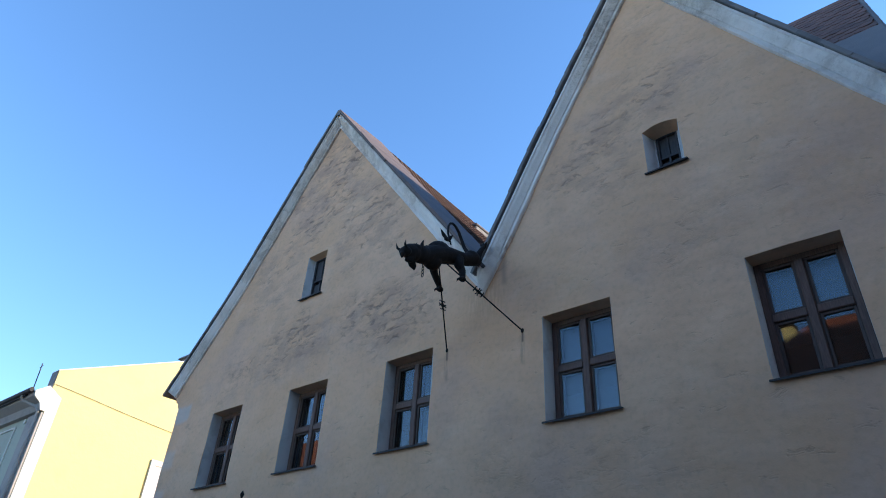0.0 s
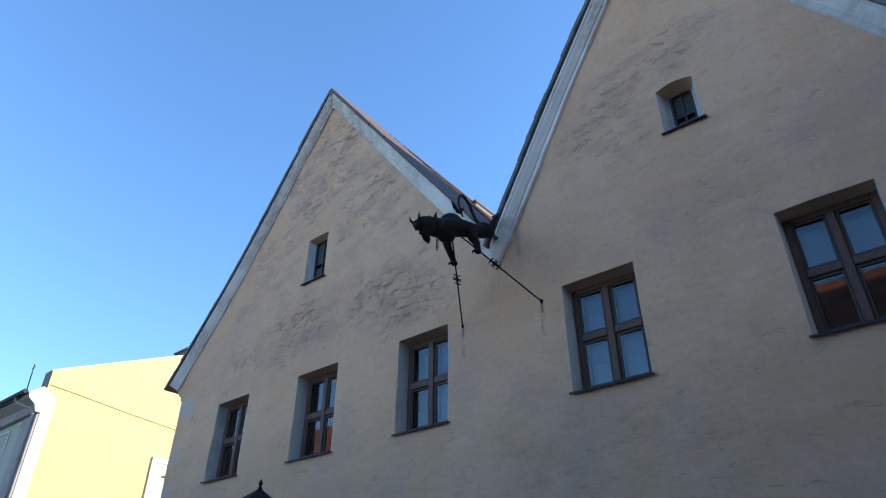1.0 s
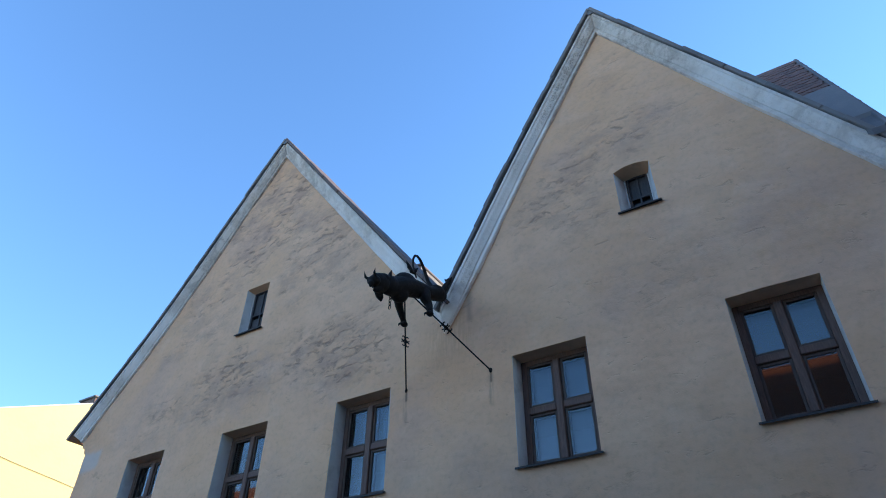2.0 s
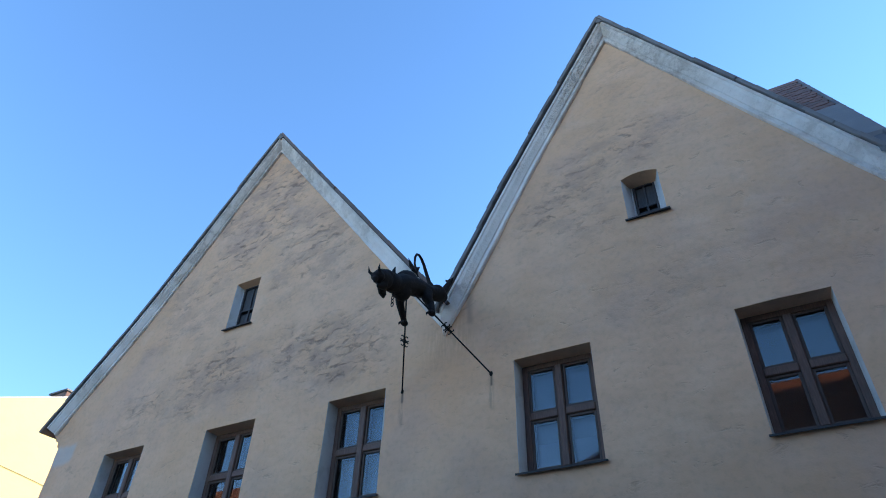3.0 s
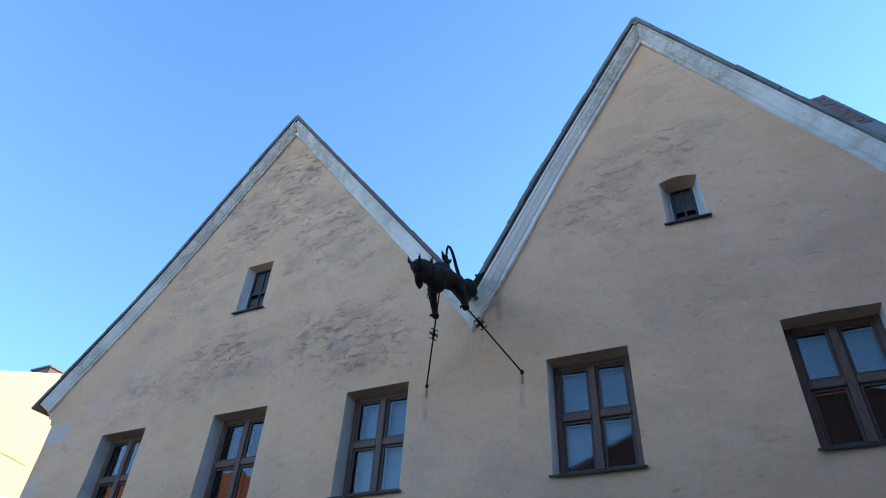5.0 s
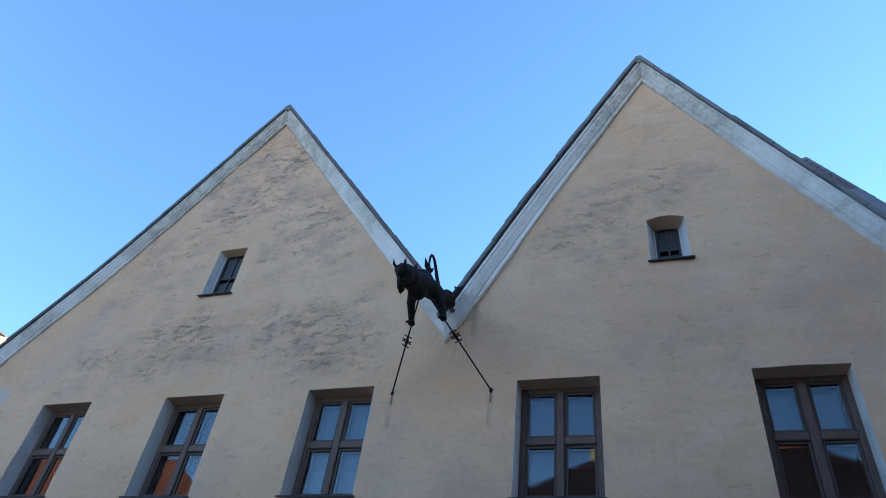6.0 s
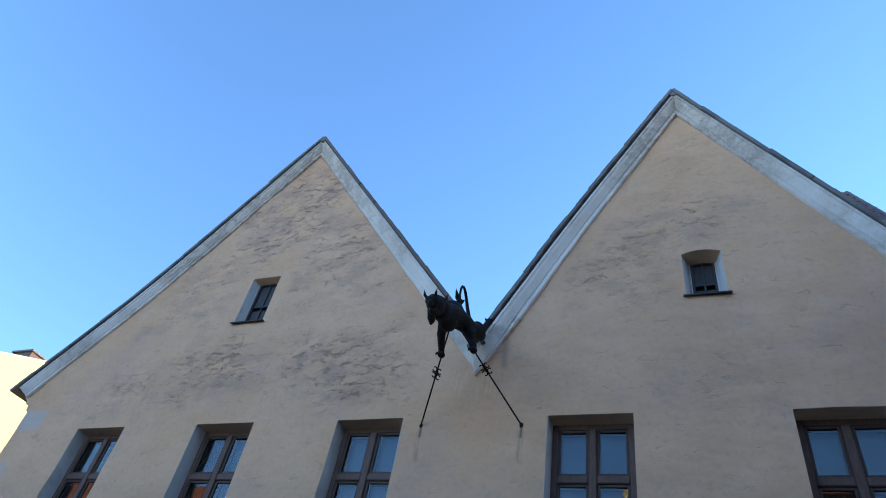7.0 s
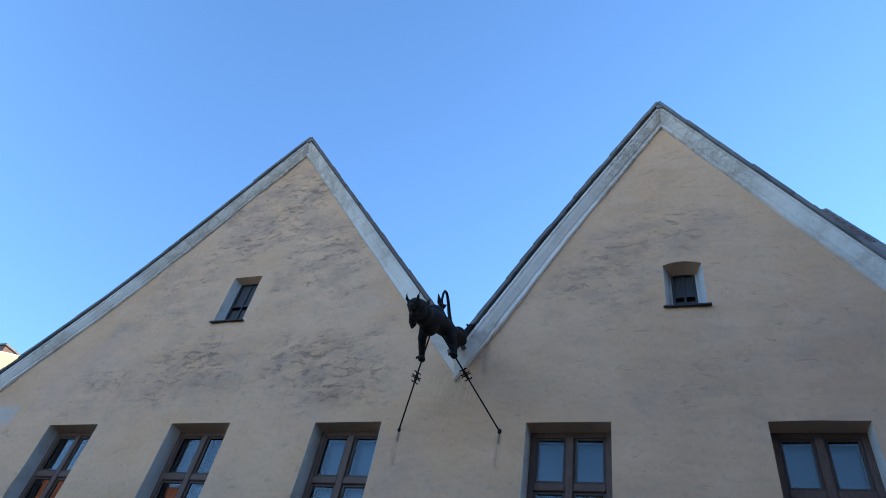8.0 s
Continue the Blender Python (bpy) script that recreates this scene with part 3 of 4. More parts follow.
def lay(line, y0, y1, roof, gauge=0.20, width=0.19, seed=3):
    """Courses of plain tiles down a roof line, joined, each tile lifted and turned a little."""
    rnd = random.Random(seed)
    total = sum(math.hypot(b[0] - a[0], b[1] - a[1]) for a, b in zip(line, line[1:]))
    outline, thick = tile_mesh(0.30, width - 0.008, 0.018)
    verts, faces = [], []
    for r in range(int(total / gauge)):
        p, d = along(line, r * gauge + 0.02)
        up = Vector((-d.z, 0, d.x))
        if up.z < 0:
            up = -up
        for c in range(int((y1 - y0) / width)):
            y = y0 + width * (c + 0.5 + 0.5 * (r % 2))
            lift, turn = 0.012 + rnd.random() * 0.008, (rnd.random() - 0.5) * 0.05
            base = len(verts)
            for h in (lift, lift + thick):
                for s, t in outline:
                    q = p + d * (s + turn * t) + Vector((SKEW * y, y + t - turn * s, 0)) + up * (h + 0.028 * s / 0.30 + 0.004)
                    verts.append(q)
            n = len(outline)
            faces.append([base + n + k for k in range(n)])
            faces.append([base + k for k in reversed(range(n))])
            faces += [[base + k, base + (k + 1) % n, base + n + (k + 1) % n, base + n + k] for k in range(n)]
    me = bpy.data.meshes.new("tiles")
    me.from_pydata(verts, [], faces)
    me.materials.append(TILE)
    ob = new("tiles", me)
    ob.parent = roof
    return tagged(ob, "weathered red clay plain tiles", kind="stuff")


def verge(line, roof, seed, inner, material):
    """Lapped dark slates along a verge, one object each."""
    rnd = random.Random(seed)
    total = sum(math.hypot(b[0] - a[0], b[1] - a[1]) for a, b in zip(line, line[1:]))
    bm = box(bmesh.new(), -0.02, 0.46, -0.185, inner, -0.04, 0.02, bevel=0.006)
    me = finish(bm, "verge_slate", material)
    n = int(total / 0.40)
    for k in range(n + 1):
        p, d = along(line, min(k * total / (n + 0.6), total - 0.3))
        up = Vector((-d.z, 0, d.x))
        if up.z < 0:
            up = -up
        side = up.cross(d)
        m = Matrix((d, side if side.y > 0 else -side, up)).transposed().to_4x4()
        if m.determinant() < 0:
            m = m @ Matrix.Diagonal((1, 1, -1, 1))
        ob = new("verge_slate", me)
        ob.parent = roof
        ob.matrix_local = Matrix.Translation(p + up * (0.02 + 0.012 * rnd.random())) @ m @ pose(0, (rnd.random() - 0.5) * 0.02, 0, 0, 0.5 + rnd.random() * 0.7, (rnd.random() - 0.5) * 1.5)


ROOFS = []
for line, seed in ((LEFT_UP, 1), (LEFT_DOWN, 2), (RIGHT_UP, 3), (RIGHT_DOWN, 4)):
    roof = slope(line, -0.12, BACK_Y + 0.2, 0.05)
    ROOFS.append((roof, line if line in (LEFT_DOWN, RIGHT_DOWN) else line[::-1], seed))
for roof, line, seed in ROOFS:
    inner = 1.3 if line is LEFT_DOWN else 0.30
    verge(line, roof, seed, inner, BROWN_SLATE if line is LEFT_DOWN else LEAD)
    lay(line, inner - 0.04, BACK_Y, roof, seed=seed)

# cross roof that rises behind the right gable, its ridge along x
CROSS_X0, CROSS_X1, CROSS_RIDGE, CROSS_TOP, CROSS_PITCH = 2.9, 5.05, 3.1, 12.60, 1.53
bm = bmesh.new()
half = 3.0
prism(bm, [(CROSS_RIDGE - half, CROSS_TOP - half * CROSS_PITCH), (CROSS_RIDGE, CROSS_TOP), (CROSS_RIDGE + half, CROSS_TOP - half * CROSS_PITCH)], CROSS_X0, CROSS_X1)
for v in bm.verts:
    v.co = Vector((v.co.y, v.co.x, v.co.z - 0.03))
cross = part("cross_roof", bm, TILE_EACH, house, "dull red tiled cross roof behind the gable")
outline, thick = tile_mesh(0.30, 0.188, 0.016)
bm = bmesh.new()
low = [bm.verts.new((t, -s, 0.0)) for s, t in outline]
high = [bm.verts.new((t, -s, thick)) for s, t in outline]
bm.faces.new(high)
bm.faces.new(low[::-1])
for k in range(len(low)):
    bm.faces.new((low[k - 1], low[k], high[k], high[k - 1]))
one_tile = finish(bm, "tile", TILE_EACH)
rnd = random.Random(8)
angle = math.degrees(math.atan(CROSS_PITCH))
for r in range(24):
    for c in range(14):
        s = r * 0.205
        y, z = CROSS_RIDGE - s * math.cos(radians(angle)), CROSS_TOP - s * math.sin(radians(angle))
        x = CROSS_X1 - 0.06 - 0.19 * (c + 0.5 * (r % 2))
        edge = np.interp(z, [p[1] for p in RIGHT_DOWN[::-1]], [p[0] for p in RIGHT_DOWN[::-1]])
        if x < edge - 0.02:
            continue
        ob = new("tile", one_tile)
        ob.parent = cross
        ob.matrix_local = pose(x, y, z, angle - 2.2, 0, (rnd.random() - 0.5) * 2) @ pose(0, 0, 0.010 + rnd.random() * 0.008)
bm = bmesh.new()
tube(bm, [(CROSS_X0, CROSS_RIDGE, CROSS_TOP - 0.02), (CROSS_X1 + 0.02, CROSS_RIDGE, CROSS_TOP - 0.03)], 0.06, 10)
part("ridge_capping", bm, TILE, cross)
for sign in (-1, 1):
    run = half + 0.3
    foot = (CROSS_X1, CROSS_RIDGE + sign * run, CROSS_TOP - run * CROSS_PITCH)
    part("verge_capping", tube(bmesh.new(), [(CROSS_X1, CROSS_RIDGE, CROSS_TOP + 0.02), (foot[0], foot[1], foot[2] + 0.02)], 0.04, 8), LEAD, cross)
bm = bmesh.new()
spot = 1.15
prism(bm, [(CROSS_RIDGE - half, CROSS_TOP - half * CROSS_PITCH - 0.03), (CROSS_RIDGE - half + spot, CROSS_TOP - (half - spot) * CROSS_PITCH - 0.03), (CROSS_RIDGE - half + spot, CROSS_TOP - (half - spot) * CROSS_PITCH + 0.1), (CROSS_RIDGE - half, CROSS_TOP - half * CROSS_PITCH + 0.1)], 3.6, CROSS_X1)
for v in bm.verts:
    v.co = Vector((v.co.y, v.co.x, v.co.z))
part("flashing", bm, LEAD, cross)
# lead apron that closes the corner between the cross roof and the verge
bm = bmesh.new()
rings = []
for drop in (0.0, 0.1):
    ring = []
    for y, inner in ((0.16, False), (-0.2, False), (-0.2, True), (0.16, True)):
        z = CROSS_TOP - (CROSS_RIDGE - y) * CROSS_PITCH
        edge = np.interp(z, [p[1] for p in RIGHT_DOWN[::-1]], [p[0] for p in RIGHT_DOWN[::-1]])
        ring.append(bm.verts.new((edge - 0.04 if inner else CROSS_X1, y, z + 0.03 - drop)))
    rings.append(ring)
bm.faces.new(rings[0])
bm.faces.new(rings[1][::-1])
for k in range(4):
    bm.faces.new((rings[0][k - 1], rings[0][k], rings[1][k], rings[1][k - 1]))
bmesh.ops.recalc_face_normals(bm, faces=bm.faces)
part("flashing", bm, LEAD, cross)
for roof, x, z in ((ROOFS[0][0], -5.49, 13.27), (ROOFS[2][0], 2.035, 12.475)):
    bm = bmesh.new()
    n = 21
    for k in range(n):
        y = -0.17 + (BACK_Y + 0.3) * k / n
        tube(bm, [(x + SKEW * y, y, z - 0.075), (x + SKEW * y, y + (BACK_Y + 0.3) / n + 0.03, z - 0.068)], [0.085, 0.078], 10)
    part("ridge_capping", bm, LEAD, roof)

# dark strip up the left slope, painting the shade on the tiles by the valley
bm = prism(bmesh.new(), [(-1.0, 7.27), (-1.0 - 0.596 * 0.75, 7.27 + 0.803 * 0.75), (-1.0 - 0.596 * 0.75 + 0.064, 7.27 + 0.803 * 0.75 + 0.048), (-1.0 + 0.064, 7.27 + 0.048)], 0.5, BACK_Y)
for v in bm.verts:
    v.co.x += SKEW * v.co.y
part("valley_shade_strip", bm, VALLEY_SHADE, house, "dark brown strip for the shaded tiles by the valley")

# low chimney on the slope of the left roof that falls to the valley
chimney = thing("chimney", "low grey stone chimney with a dark slab", "chimney")
part("stack", boxes((-4.70, -4.36, 4.05, 5.2, 10.9, 11.78), bevel=0.01), STONE, chimney)
part("cap", boxes((-4.74, -4.32, 4.0, 5.25, 11.78, 11.84), bevel=0.015), LEAD, chimney)

# ---- the iron beast in the valley, and the two rods that carry it ----
def bulge(bm, at, size, turn=(0, 0, 0)):
    m = pose(*at, *turn) @ Matrix.Diagonal((*size, 1))
    bmesh.ops.create_uvsphere(bm, u_segments=16, v_segments=10, radius=1.0, matrix=m)


def beast():
    bm = bmesh.new()
    # trunk, from the haunches in the valley over the humped shoulders to the neck
    tube(bm, [(-0.93, -0.30, 7.15), (-0.93, -0.44, 7.13), (-0.96, -0.64, 7.03), (-1.00, -0.86, 6.98), (-1.02, -1.08, 6.91), (-1.03, -1.27, 6.80), (-1.03, -1.44, 6.69), (-1.02, -1.58, 6.63)], [0.07, 0.115, 0.105, 0.125, 0.145, 0.15, 0.125, 0.11], 14)
    bulge(bm, (-1.04, -1.13, 6.95), (0.135, 0.23, 0.155), (28, 0, 0))
    bulge(bm, (-1.03, -1.27, 6.72), (0.125, 0.17, 0.16), (38, 0, 0))
    bulge(bm, (-0.93, -0.46, 7.15), (0.10, 0.15, 0.10))
    bulge(bm, (-1.02, -1.51, 6.68), (0.122, 0.19, 0.135), (28, 0, 0))
    # shaggy ridge along the spine
    for k in range(9):
        y = -1.50 + 0.10 * k
        z = np.interp(y, (-1.5, -1.3, -1.1, -0.88, -0.64), (6.80, 6.99, 7.09, 7.12, 7.09))
        tube(bm, [(-1.035, y, z - 0.06), (-1.04 + 0.02 * (-1) ** k, y + 0.03, z), (-1.04 + 0.03 * (-1) ** k, y + 0.07, z + 0.012)], [0.06, 0.035, 0.006], 6)
    # blunt head, its brow pushed forward, with nose, open mouth and hanging beard
    bulge(bm, (-1.01, -1.72, 6.60), (0.105, 0.185, 0.125), (20, 0, 0))
    bulge(bm, (-1.00, -1.68, 6.68), (0.09, 0.13, 0.07), (20, 0, 0))
    bulge(bm, (-0.98, -1.88, 6.52), (0.09, 0.085, 0.07), (20, 0, 0))
    tube(bm, [(-0.98, -1.90, 6.49), (-0.975, -1.945, 6.44), (-0.975, -1.935, 6.39)], [0.05, 0.036, 0.016], 8)
    tube(bm, [(-1.00, -1.72, 6.50), (-1.00, -1.80, 6.44), (-1.00, -1.84, 6.405)], [0.07, 0.045, 0.018], 8)
    for s, r in ((-0.03, 0.05), (0.0, 0.055), (0.03, 0.04)):
        tube(bm, [(-1.06, -1.68 + s, 6.54), (-1.09, -1.60 + s * 0.7, 6.47), (-1.125, -1.53 + s * 0.3, 6.455)], [r, 0.042, 0.010], 8)
    for root, mid, tip in (((-1.02, -1.90, 6.52), (-1.055, -1.965, 6.555), (-1.06, -1.995, 6.64)), ((-0.93, -1.90, 6.53), (-0.915, -1.965, 6.57), (-0.912, -1.955, 6.66))):
        tube(bm, [root, mid, tip], [0.026, 0.018, 0.003], 8)
    for x in (-1.085, -0.955):
        tube(bm, [(x, -1.60, 6.70), (x, -1.585, 6.79), (x + 0.004, -1.56, 6.89)], [0.040, 0.026, 0.003], 8)
    # forelegs that stand on the rods, with claws
    for joints, thick, foot in (([(-1.12, -1.16, 6.80), (-1.20, -1.02, 6.69), (-1.225, -0.92, 6.61), (-1.242, -0.83, 6.545)], [0.085, 0.058, 0.046, 0.040], (-1.245, -0.815, 6.515)),
                                ([(-0.93, -0.80, 6.93), (-0.885, -0.83, 6.80), (-0.845, -0.80, 6.70), (-0.80, -0.84, 6.56)], [0.095, 0.075, 0.055, 0.045], (-0.79, -0.855, 6.52))):
        tube(bm, joints, thick, 10)
        bulge(bm, foot, (0.05, 0.06, 0.042))
        for k in (-1, 0, 1):
            tube(bm, [(foot[0] + 0.03 * k, foot[1] - 0.04, foot[2]), (foot[0] + 0.042 * k, foot[1] - 0.065, foot[2] - 0.02), (foot[0] + 0.046 * k, foot[1] - 0.07, foot[2] - 0.065)], [0.02, 0.016, 0.004], 6)
    # hind legs that brace against the roofs
    for x, z in ((-1.13, 7.32), (-0.85, 7.42)):
        tube(bm, [(-0.93, -0.46, 7.10), ((x - 0.97) / 2, -0.38, 7.17), (x - 0.02, -0.31, z - 0.07), (x, -0.27, z)], [0.09, 0.062, 0.04, 0.035], 10)
        for k in (-1, 0, 1):
            tube(bm, [(x, -0.26, z - 0.01), (x + 0.045 * k, -0.29, z + 0.03), (x + 0.07 * k, -0.285, z + 0.07)], [0.028, 0.022, 0.004], 6)
    # tail: up from the rump, over, and down to a flame-shaped tuft
    tail = [(-0.95, -0.46, 7.14), (-1.03, -0.455, 7.27), (-1.09, -0.47, 7.38), (-1.12, -0.51, 7.52), (-1.13, -0.575, 7.635), (-1.125, -0.66, 7.69), (-1.12, -0.745, 7.705), (-1.115, -0.815, 7.665), (-1.11, -0.86, 7.58), (-1.108, -0.866, 7.46), (-1.08, -0.855, 7.33), (-1.055, -0.835, 7.22)]
    tube(bm, tail, [0.042, 0.036, 0.031, 0.028, 0.025, 0.023, 0.021, 0.020, 0.019, 0.018, 0.017, 0.013], 8)
    for end in ((-1.09, -1.07, 7.42), (-1.12, -1.00, 7.44), (-1.06, -0.99, 7.30), (-1.05, -0.80, 7.43)):
        tube(bm, [(-1.085, -0.87, 7.30), ((end[0] - 1.085) / 2, (end[1] - 0.87) / 2 - 0.02, (end[2] + 7.30) / 2 - 0.02), end], [0.024, 0.032, 0.004], 7)
    return bm


ob = part("beast_statue", beast(), IRON, None, smooth=True)
tagged(ob, "black iron horned beast leaning out of the roof valley", "statue")
melt = ob.modifiers.new("melt", "REMESH")
melt.mode, melt.voxel_size, melt.use_smooth_shade = "VOXEL", 0.011, True

for foot, head, share in (((-1.73, -0.01, 5.955), (-1.06, -1.09, 6.76), 0.535), ((-0.335, -0.01, 5.925), (-0.945, -1.04, 6.74), 0.575)):
    rod = thing("support_rod", "thin black iron stay with forged scrolls, fixed to plaster", "iron rod", group="rods under the beast")
    a, b = Vector(foot), Vector(head)
    part("bar", tube(bmesh.new(), [a, b], 0.0108, 8), IRON, rod, smooth=True)
    plate = bmesh.new()
    bulge(plate, (foot[0], 0.0, foot[2]), (0.026, 0.02, 0.036))
    part("wall_plate", plate, IRON, rod)
    way = (b - a).normalized()
    mid = a.lerp(b, share)
    flat = way.cross(Vector((0.25, 0.75, 0.6))).normalized()
    for s in (-1, 1):
        for t in (-1, 1):
            bm = bmesh.new()
            arc = []
            hub = mid + way * t * 0.043 + flat * s * 0.043
            for k in range(11):
                turn = math.pi * (0.30 + 1.5 * k / 10)
                r = 0.035 if k > 2 else 0.025 + 0.005 * k
                arc.append(hub + flat * s * r * math.cos(turn) + way * t * r * math.sin(turn))
            part("scroll", tube(bm, arc, 0.0085, 6), IRON, rod, smooth=True)
    part("collar", tube(bmesh.new(), [mid - way * 0.02, mid + way * 0.02], 0.02, 8), IRON, rod)

# small chain under the beast's jaw
chain = thing("chain", "short hanging chain of black iron links", "chain")
for k in range(4):
    bm = bmesh.new()
    ring = [(-1.03 + (0.018 * math.cos(a) if k % 2 else 0), -1.45 + (0 if k % 2 else 0.018 * math.cos(a)), 6.53 - 0.052 * k + 0.032 * math.sin(a)) for a in (2 * math.pi * n / 12 for n in range(13))]
    part("link", tube(bm, ring, 0.006, 6), IRON, chain)

# ---- street lantern ----
lamp = thing("street_lamp", "black iron post lantern with dull glass and a finial", "street lamp", (-3.95, -1.65, 0))
TIP = 3.74


def ring_of(n, r, z, start=0.0):
    return [Vector((r * math.cos(start + 2 * math.pi * k / n), r * math.sin(start + 2 * math.pi * k / n), z)) for k in range(n)]


def loft(rings, closed=True):
    bm = bmesh.new()
    vs = [[bm.verts.new(p) for p in r] for r in rings]
    for a, b in zip(vs, vs[1:]):
        for k in range(len(a)):
            bm.faces.new((a[k - 1], a[k], b[k], b[k - 1]))
    bm.faces.new(vs[0][::-1])
    bm.faces.new(vs[-1])
    return bm


part("hood", loft([ring_of(6, r, TIP + z) for r, z in ((0.285, -0.325), (0.295, -0.305), (0.225, -0.255), (0.135, -0.20), (0.065, -0.155), (0.03, -0.125))]), IRON, lamp)
part("finial", loft([ring_of(10, r, TIP + z) for r, z in ((0.02, -0.13), (0.032, -0.115), (0.014, -0.095), (0.026, -0.065), (0.03, -0.05), (0.012, -0.015), (0.003, 0.0))]), IRON, lamp, smooth=True)
part("base_ring", loft([ring_of(6, r, TIP + z) for r, z in ((0.06, -0.87), (0.16, -0.83), (0.165, -0.785), (0.15, -0.775))]), IRON, lamp)
top, bot = ring_of(6, 0.235, TIP - 0.32), ring_of(6, 0.14, TIP - 0.78)
for k in range(6):
    part("rib", tube(bmesh.new(), [bot[k], top[k]], 0.014, 6), IRON, lamp)
    bm = bmesh.new()
    q = [bot[k - 1] * 1.0, bot[k], top[k], top[k - 1]]
    inner = [Vector((p.x * 0.93, p.y * 0.93, p.z)) for p in q]
    inner2 = [Vector((p.x * 0.90, p.y * 0.90, p.z)) for p in q]
    va, vb = [bm.verts.new(p) for p in inner], [bm.verts.new(p) for p in inner2]
    bm.faces.new(va), bm.faces.new(vb[::-1])
    for n in range(4):
        bm.faces.new((va[n - 1], va[n], vb[n], vb[n - 1]))
    part("glass_pane", bm, FROST, lamp)
part("post", loft([ring_of(12, r, z) for r, z in ((0.16, GROUND - 0.05), (0.16, 0.5), (0.10, 0.6), (0.075, 1.2), (0.055, 1.25), (0.045, TIP - 1.0), (0.07, TIP - 0.93), (0.05, TIP - 0.86))]), IRON, lamp, smooth=True)

# ---- yellow house beyond the left corner ----
YX, YF = -17.0, -0.32
yellow = thing("yellow_house", "yellow rendered house with a raking side parapet, sunlit", "house")
bm = bmesh.new()
prism(bm, [(YF, GROUND), (YF, 8.93), (YF + 13, 14.68), (YF + 18, 12.4), (YF + 18, GROUND)], YX, YX - 0.45)
for v in bm.verts:
    v.co = Vector((v.co.y, v.co.x, v.co.z))
part("wall", bm, YELLOW, yellow)
bm = bmesh.new()
prism(bm, [(YF - 0.02, 8.92), (YF + 13, 14.68), (YF + 13, 14.71), (YF - 0.02, 8.95)], YX + 0.01, YX - 0.47)
for v in bm.verts:
    v.co = Vector((v.co.y, v.co.x, v.co.z))
part("coping", bm, CREAM, yellow)
part("parapet_end", boxes((YX - 0.44, YX - 0.02, YF - 0.03, YF - 0.003, 8.35, 8.93), bevel=0.005), STONE, yellow)
part("wall", boxes((YX - 14, YX - 0.45, YF, YF + 0.45, GROUND, 8.0)), GREEN, yellow, "grey-green front wall")
# the front is out of the sun: shade painted into the pilaster's colour
part("pilaster", boxes((YX - 0.88, YX + 0.02, YF - 0.06, YF - 0.002, GROUND, 7.6), bevel=0.01), SHADED_CREAM, yellow, "white corner pilaster, painted in its shaded tone")
# white strip paints the sun's glare along the corner
part("corner_glare_band", boxes((YX - 0.2, YX + 0.03, YF + 0.01, YF + 0.34, GROUND, 8.1), bevel=0.01), CREAM, yellow, "white corner band that stands for sun glare")
bm = bmesh.new()
prism(bm, [(YF + 0.1, 7.6), (YF - 0.12, 7.65), (YF - 0.2, 7.85), (YF - 0.42, 8.0), (YF - 0.45, 8.15), (YF + 0.1, 8.15)], YX - 14, YX - 0.02)
for v in bm.verts:
    v.co = Vector((v.co.y, v.co.x, v.co.z))
# eaves cornice in the shaded cream, its unlit front painted greyer
part("cornice", bm, SHADED_CREAM, yellow, "cream eaves cornice, painted in its shaded tone")
bm = bmesh.new()
prism(bm, [(YF + 0.34, 7.62), (YF - 0.12, 7.65), (YF - 0.2, 7.85), (YF - 0.40, 8.0), (YF - 0.43, 8.15), (YF - 0.1, 8.40), (YF + 0.34, 8.12)], YX - 0.018, YX + 0.032)
for v in bm.verts:
    v.co = Vector((v.co.y, v.co.x, v.co.z))
# sunlit end of the same cornice, in the lit cream
part("cornice_return", bm, CREAM, yellow)
part("gutter", tube(bmesh.new(), [(YX - 14, YF - 0.52, 8.16), (YX - 0.02, YF - 0.52, 8.16)], 0.07, 8), SHEET, yellow)
# pipe at the corner's dark edge, shade put into its colour
part("downpipe", tube(bmesh.new(), [(YX - 0.66, YF - 0.52, 8.16), (YX - 0.68, YF - 0.51, 8.13), (YX - 0.74, YF - 0.48, 8.05), (YX - 0.72, YF - 0.44, 7.98), (YX - 0.2, YF - 0.18, 7.76), (YX - 0.1, YF - 0.12, 7.62), (YX - 0.1, YF - 0.12, GROUND + 0.1)], [0.05, 0.05, 0.05, 0.05, 0.05, 0.045, 0.04], 8), SHADED_CREAM, yellow, "cream downpipe with a swan neck, painted in its shaded tone", smooth=True)
bm = bmesh.new()
prism(bm, [(YF - 0.5, 8.2), (YF + 13, 14.2), (YF + 18, 12.0), (YF + 18, 11.8), (YF + 13, 14.0), (YF - 0.5, 8.05)], YX - 14, YX - 0.47)
for v in bm.verts:
    v.co = Vector((v.co.y, v.co.x, v.co.z))
part("roof", bm, SHEET, yellow, "dark sheet metal roof")
part("wall", boxes((YX - 14, YX - 0.45, YF + 17.5, YF + 18, GROUND, 11.8)), GREEN, yellow)
part("wall", boxes((YX - 14.4, YX - 14, YF, YF + 18, GROUND, 8.0)), GREEN, yellow)


def street_window(parent, x, z):
    win = part("window", frame_of(x, x + 1.1, YF - 0.05, YF + 0.02, z, z + 1.7, 0.12), CREAM, parent, "white framed street window")
    part("pane", boxes((x + 0.1, x + 1.0, YF - 0.012, YF - 0.006, z + 0.1, z + 1.6)), GLASS, win)
    part("mullion", boxes((x + 0.52, x + 0.58, YF - 0.04, YF - 0.014, z + 0.12, z + 1.58)), CREAM, win)


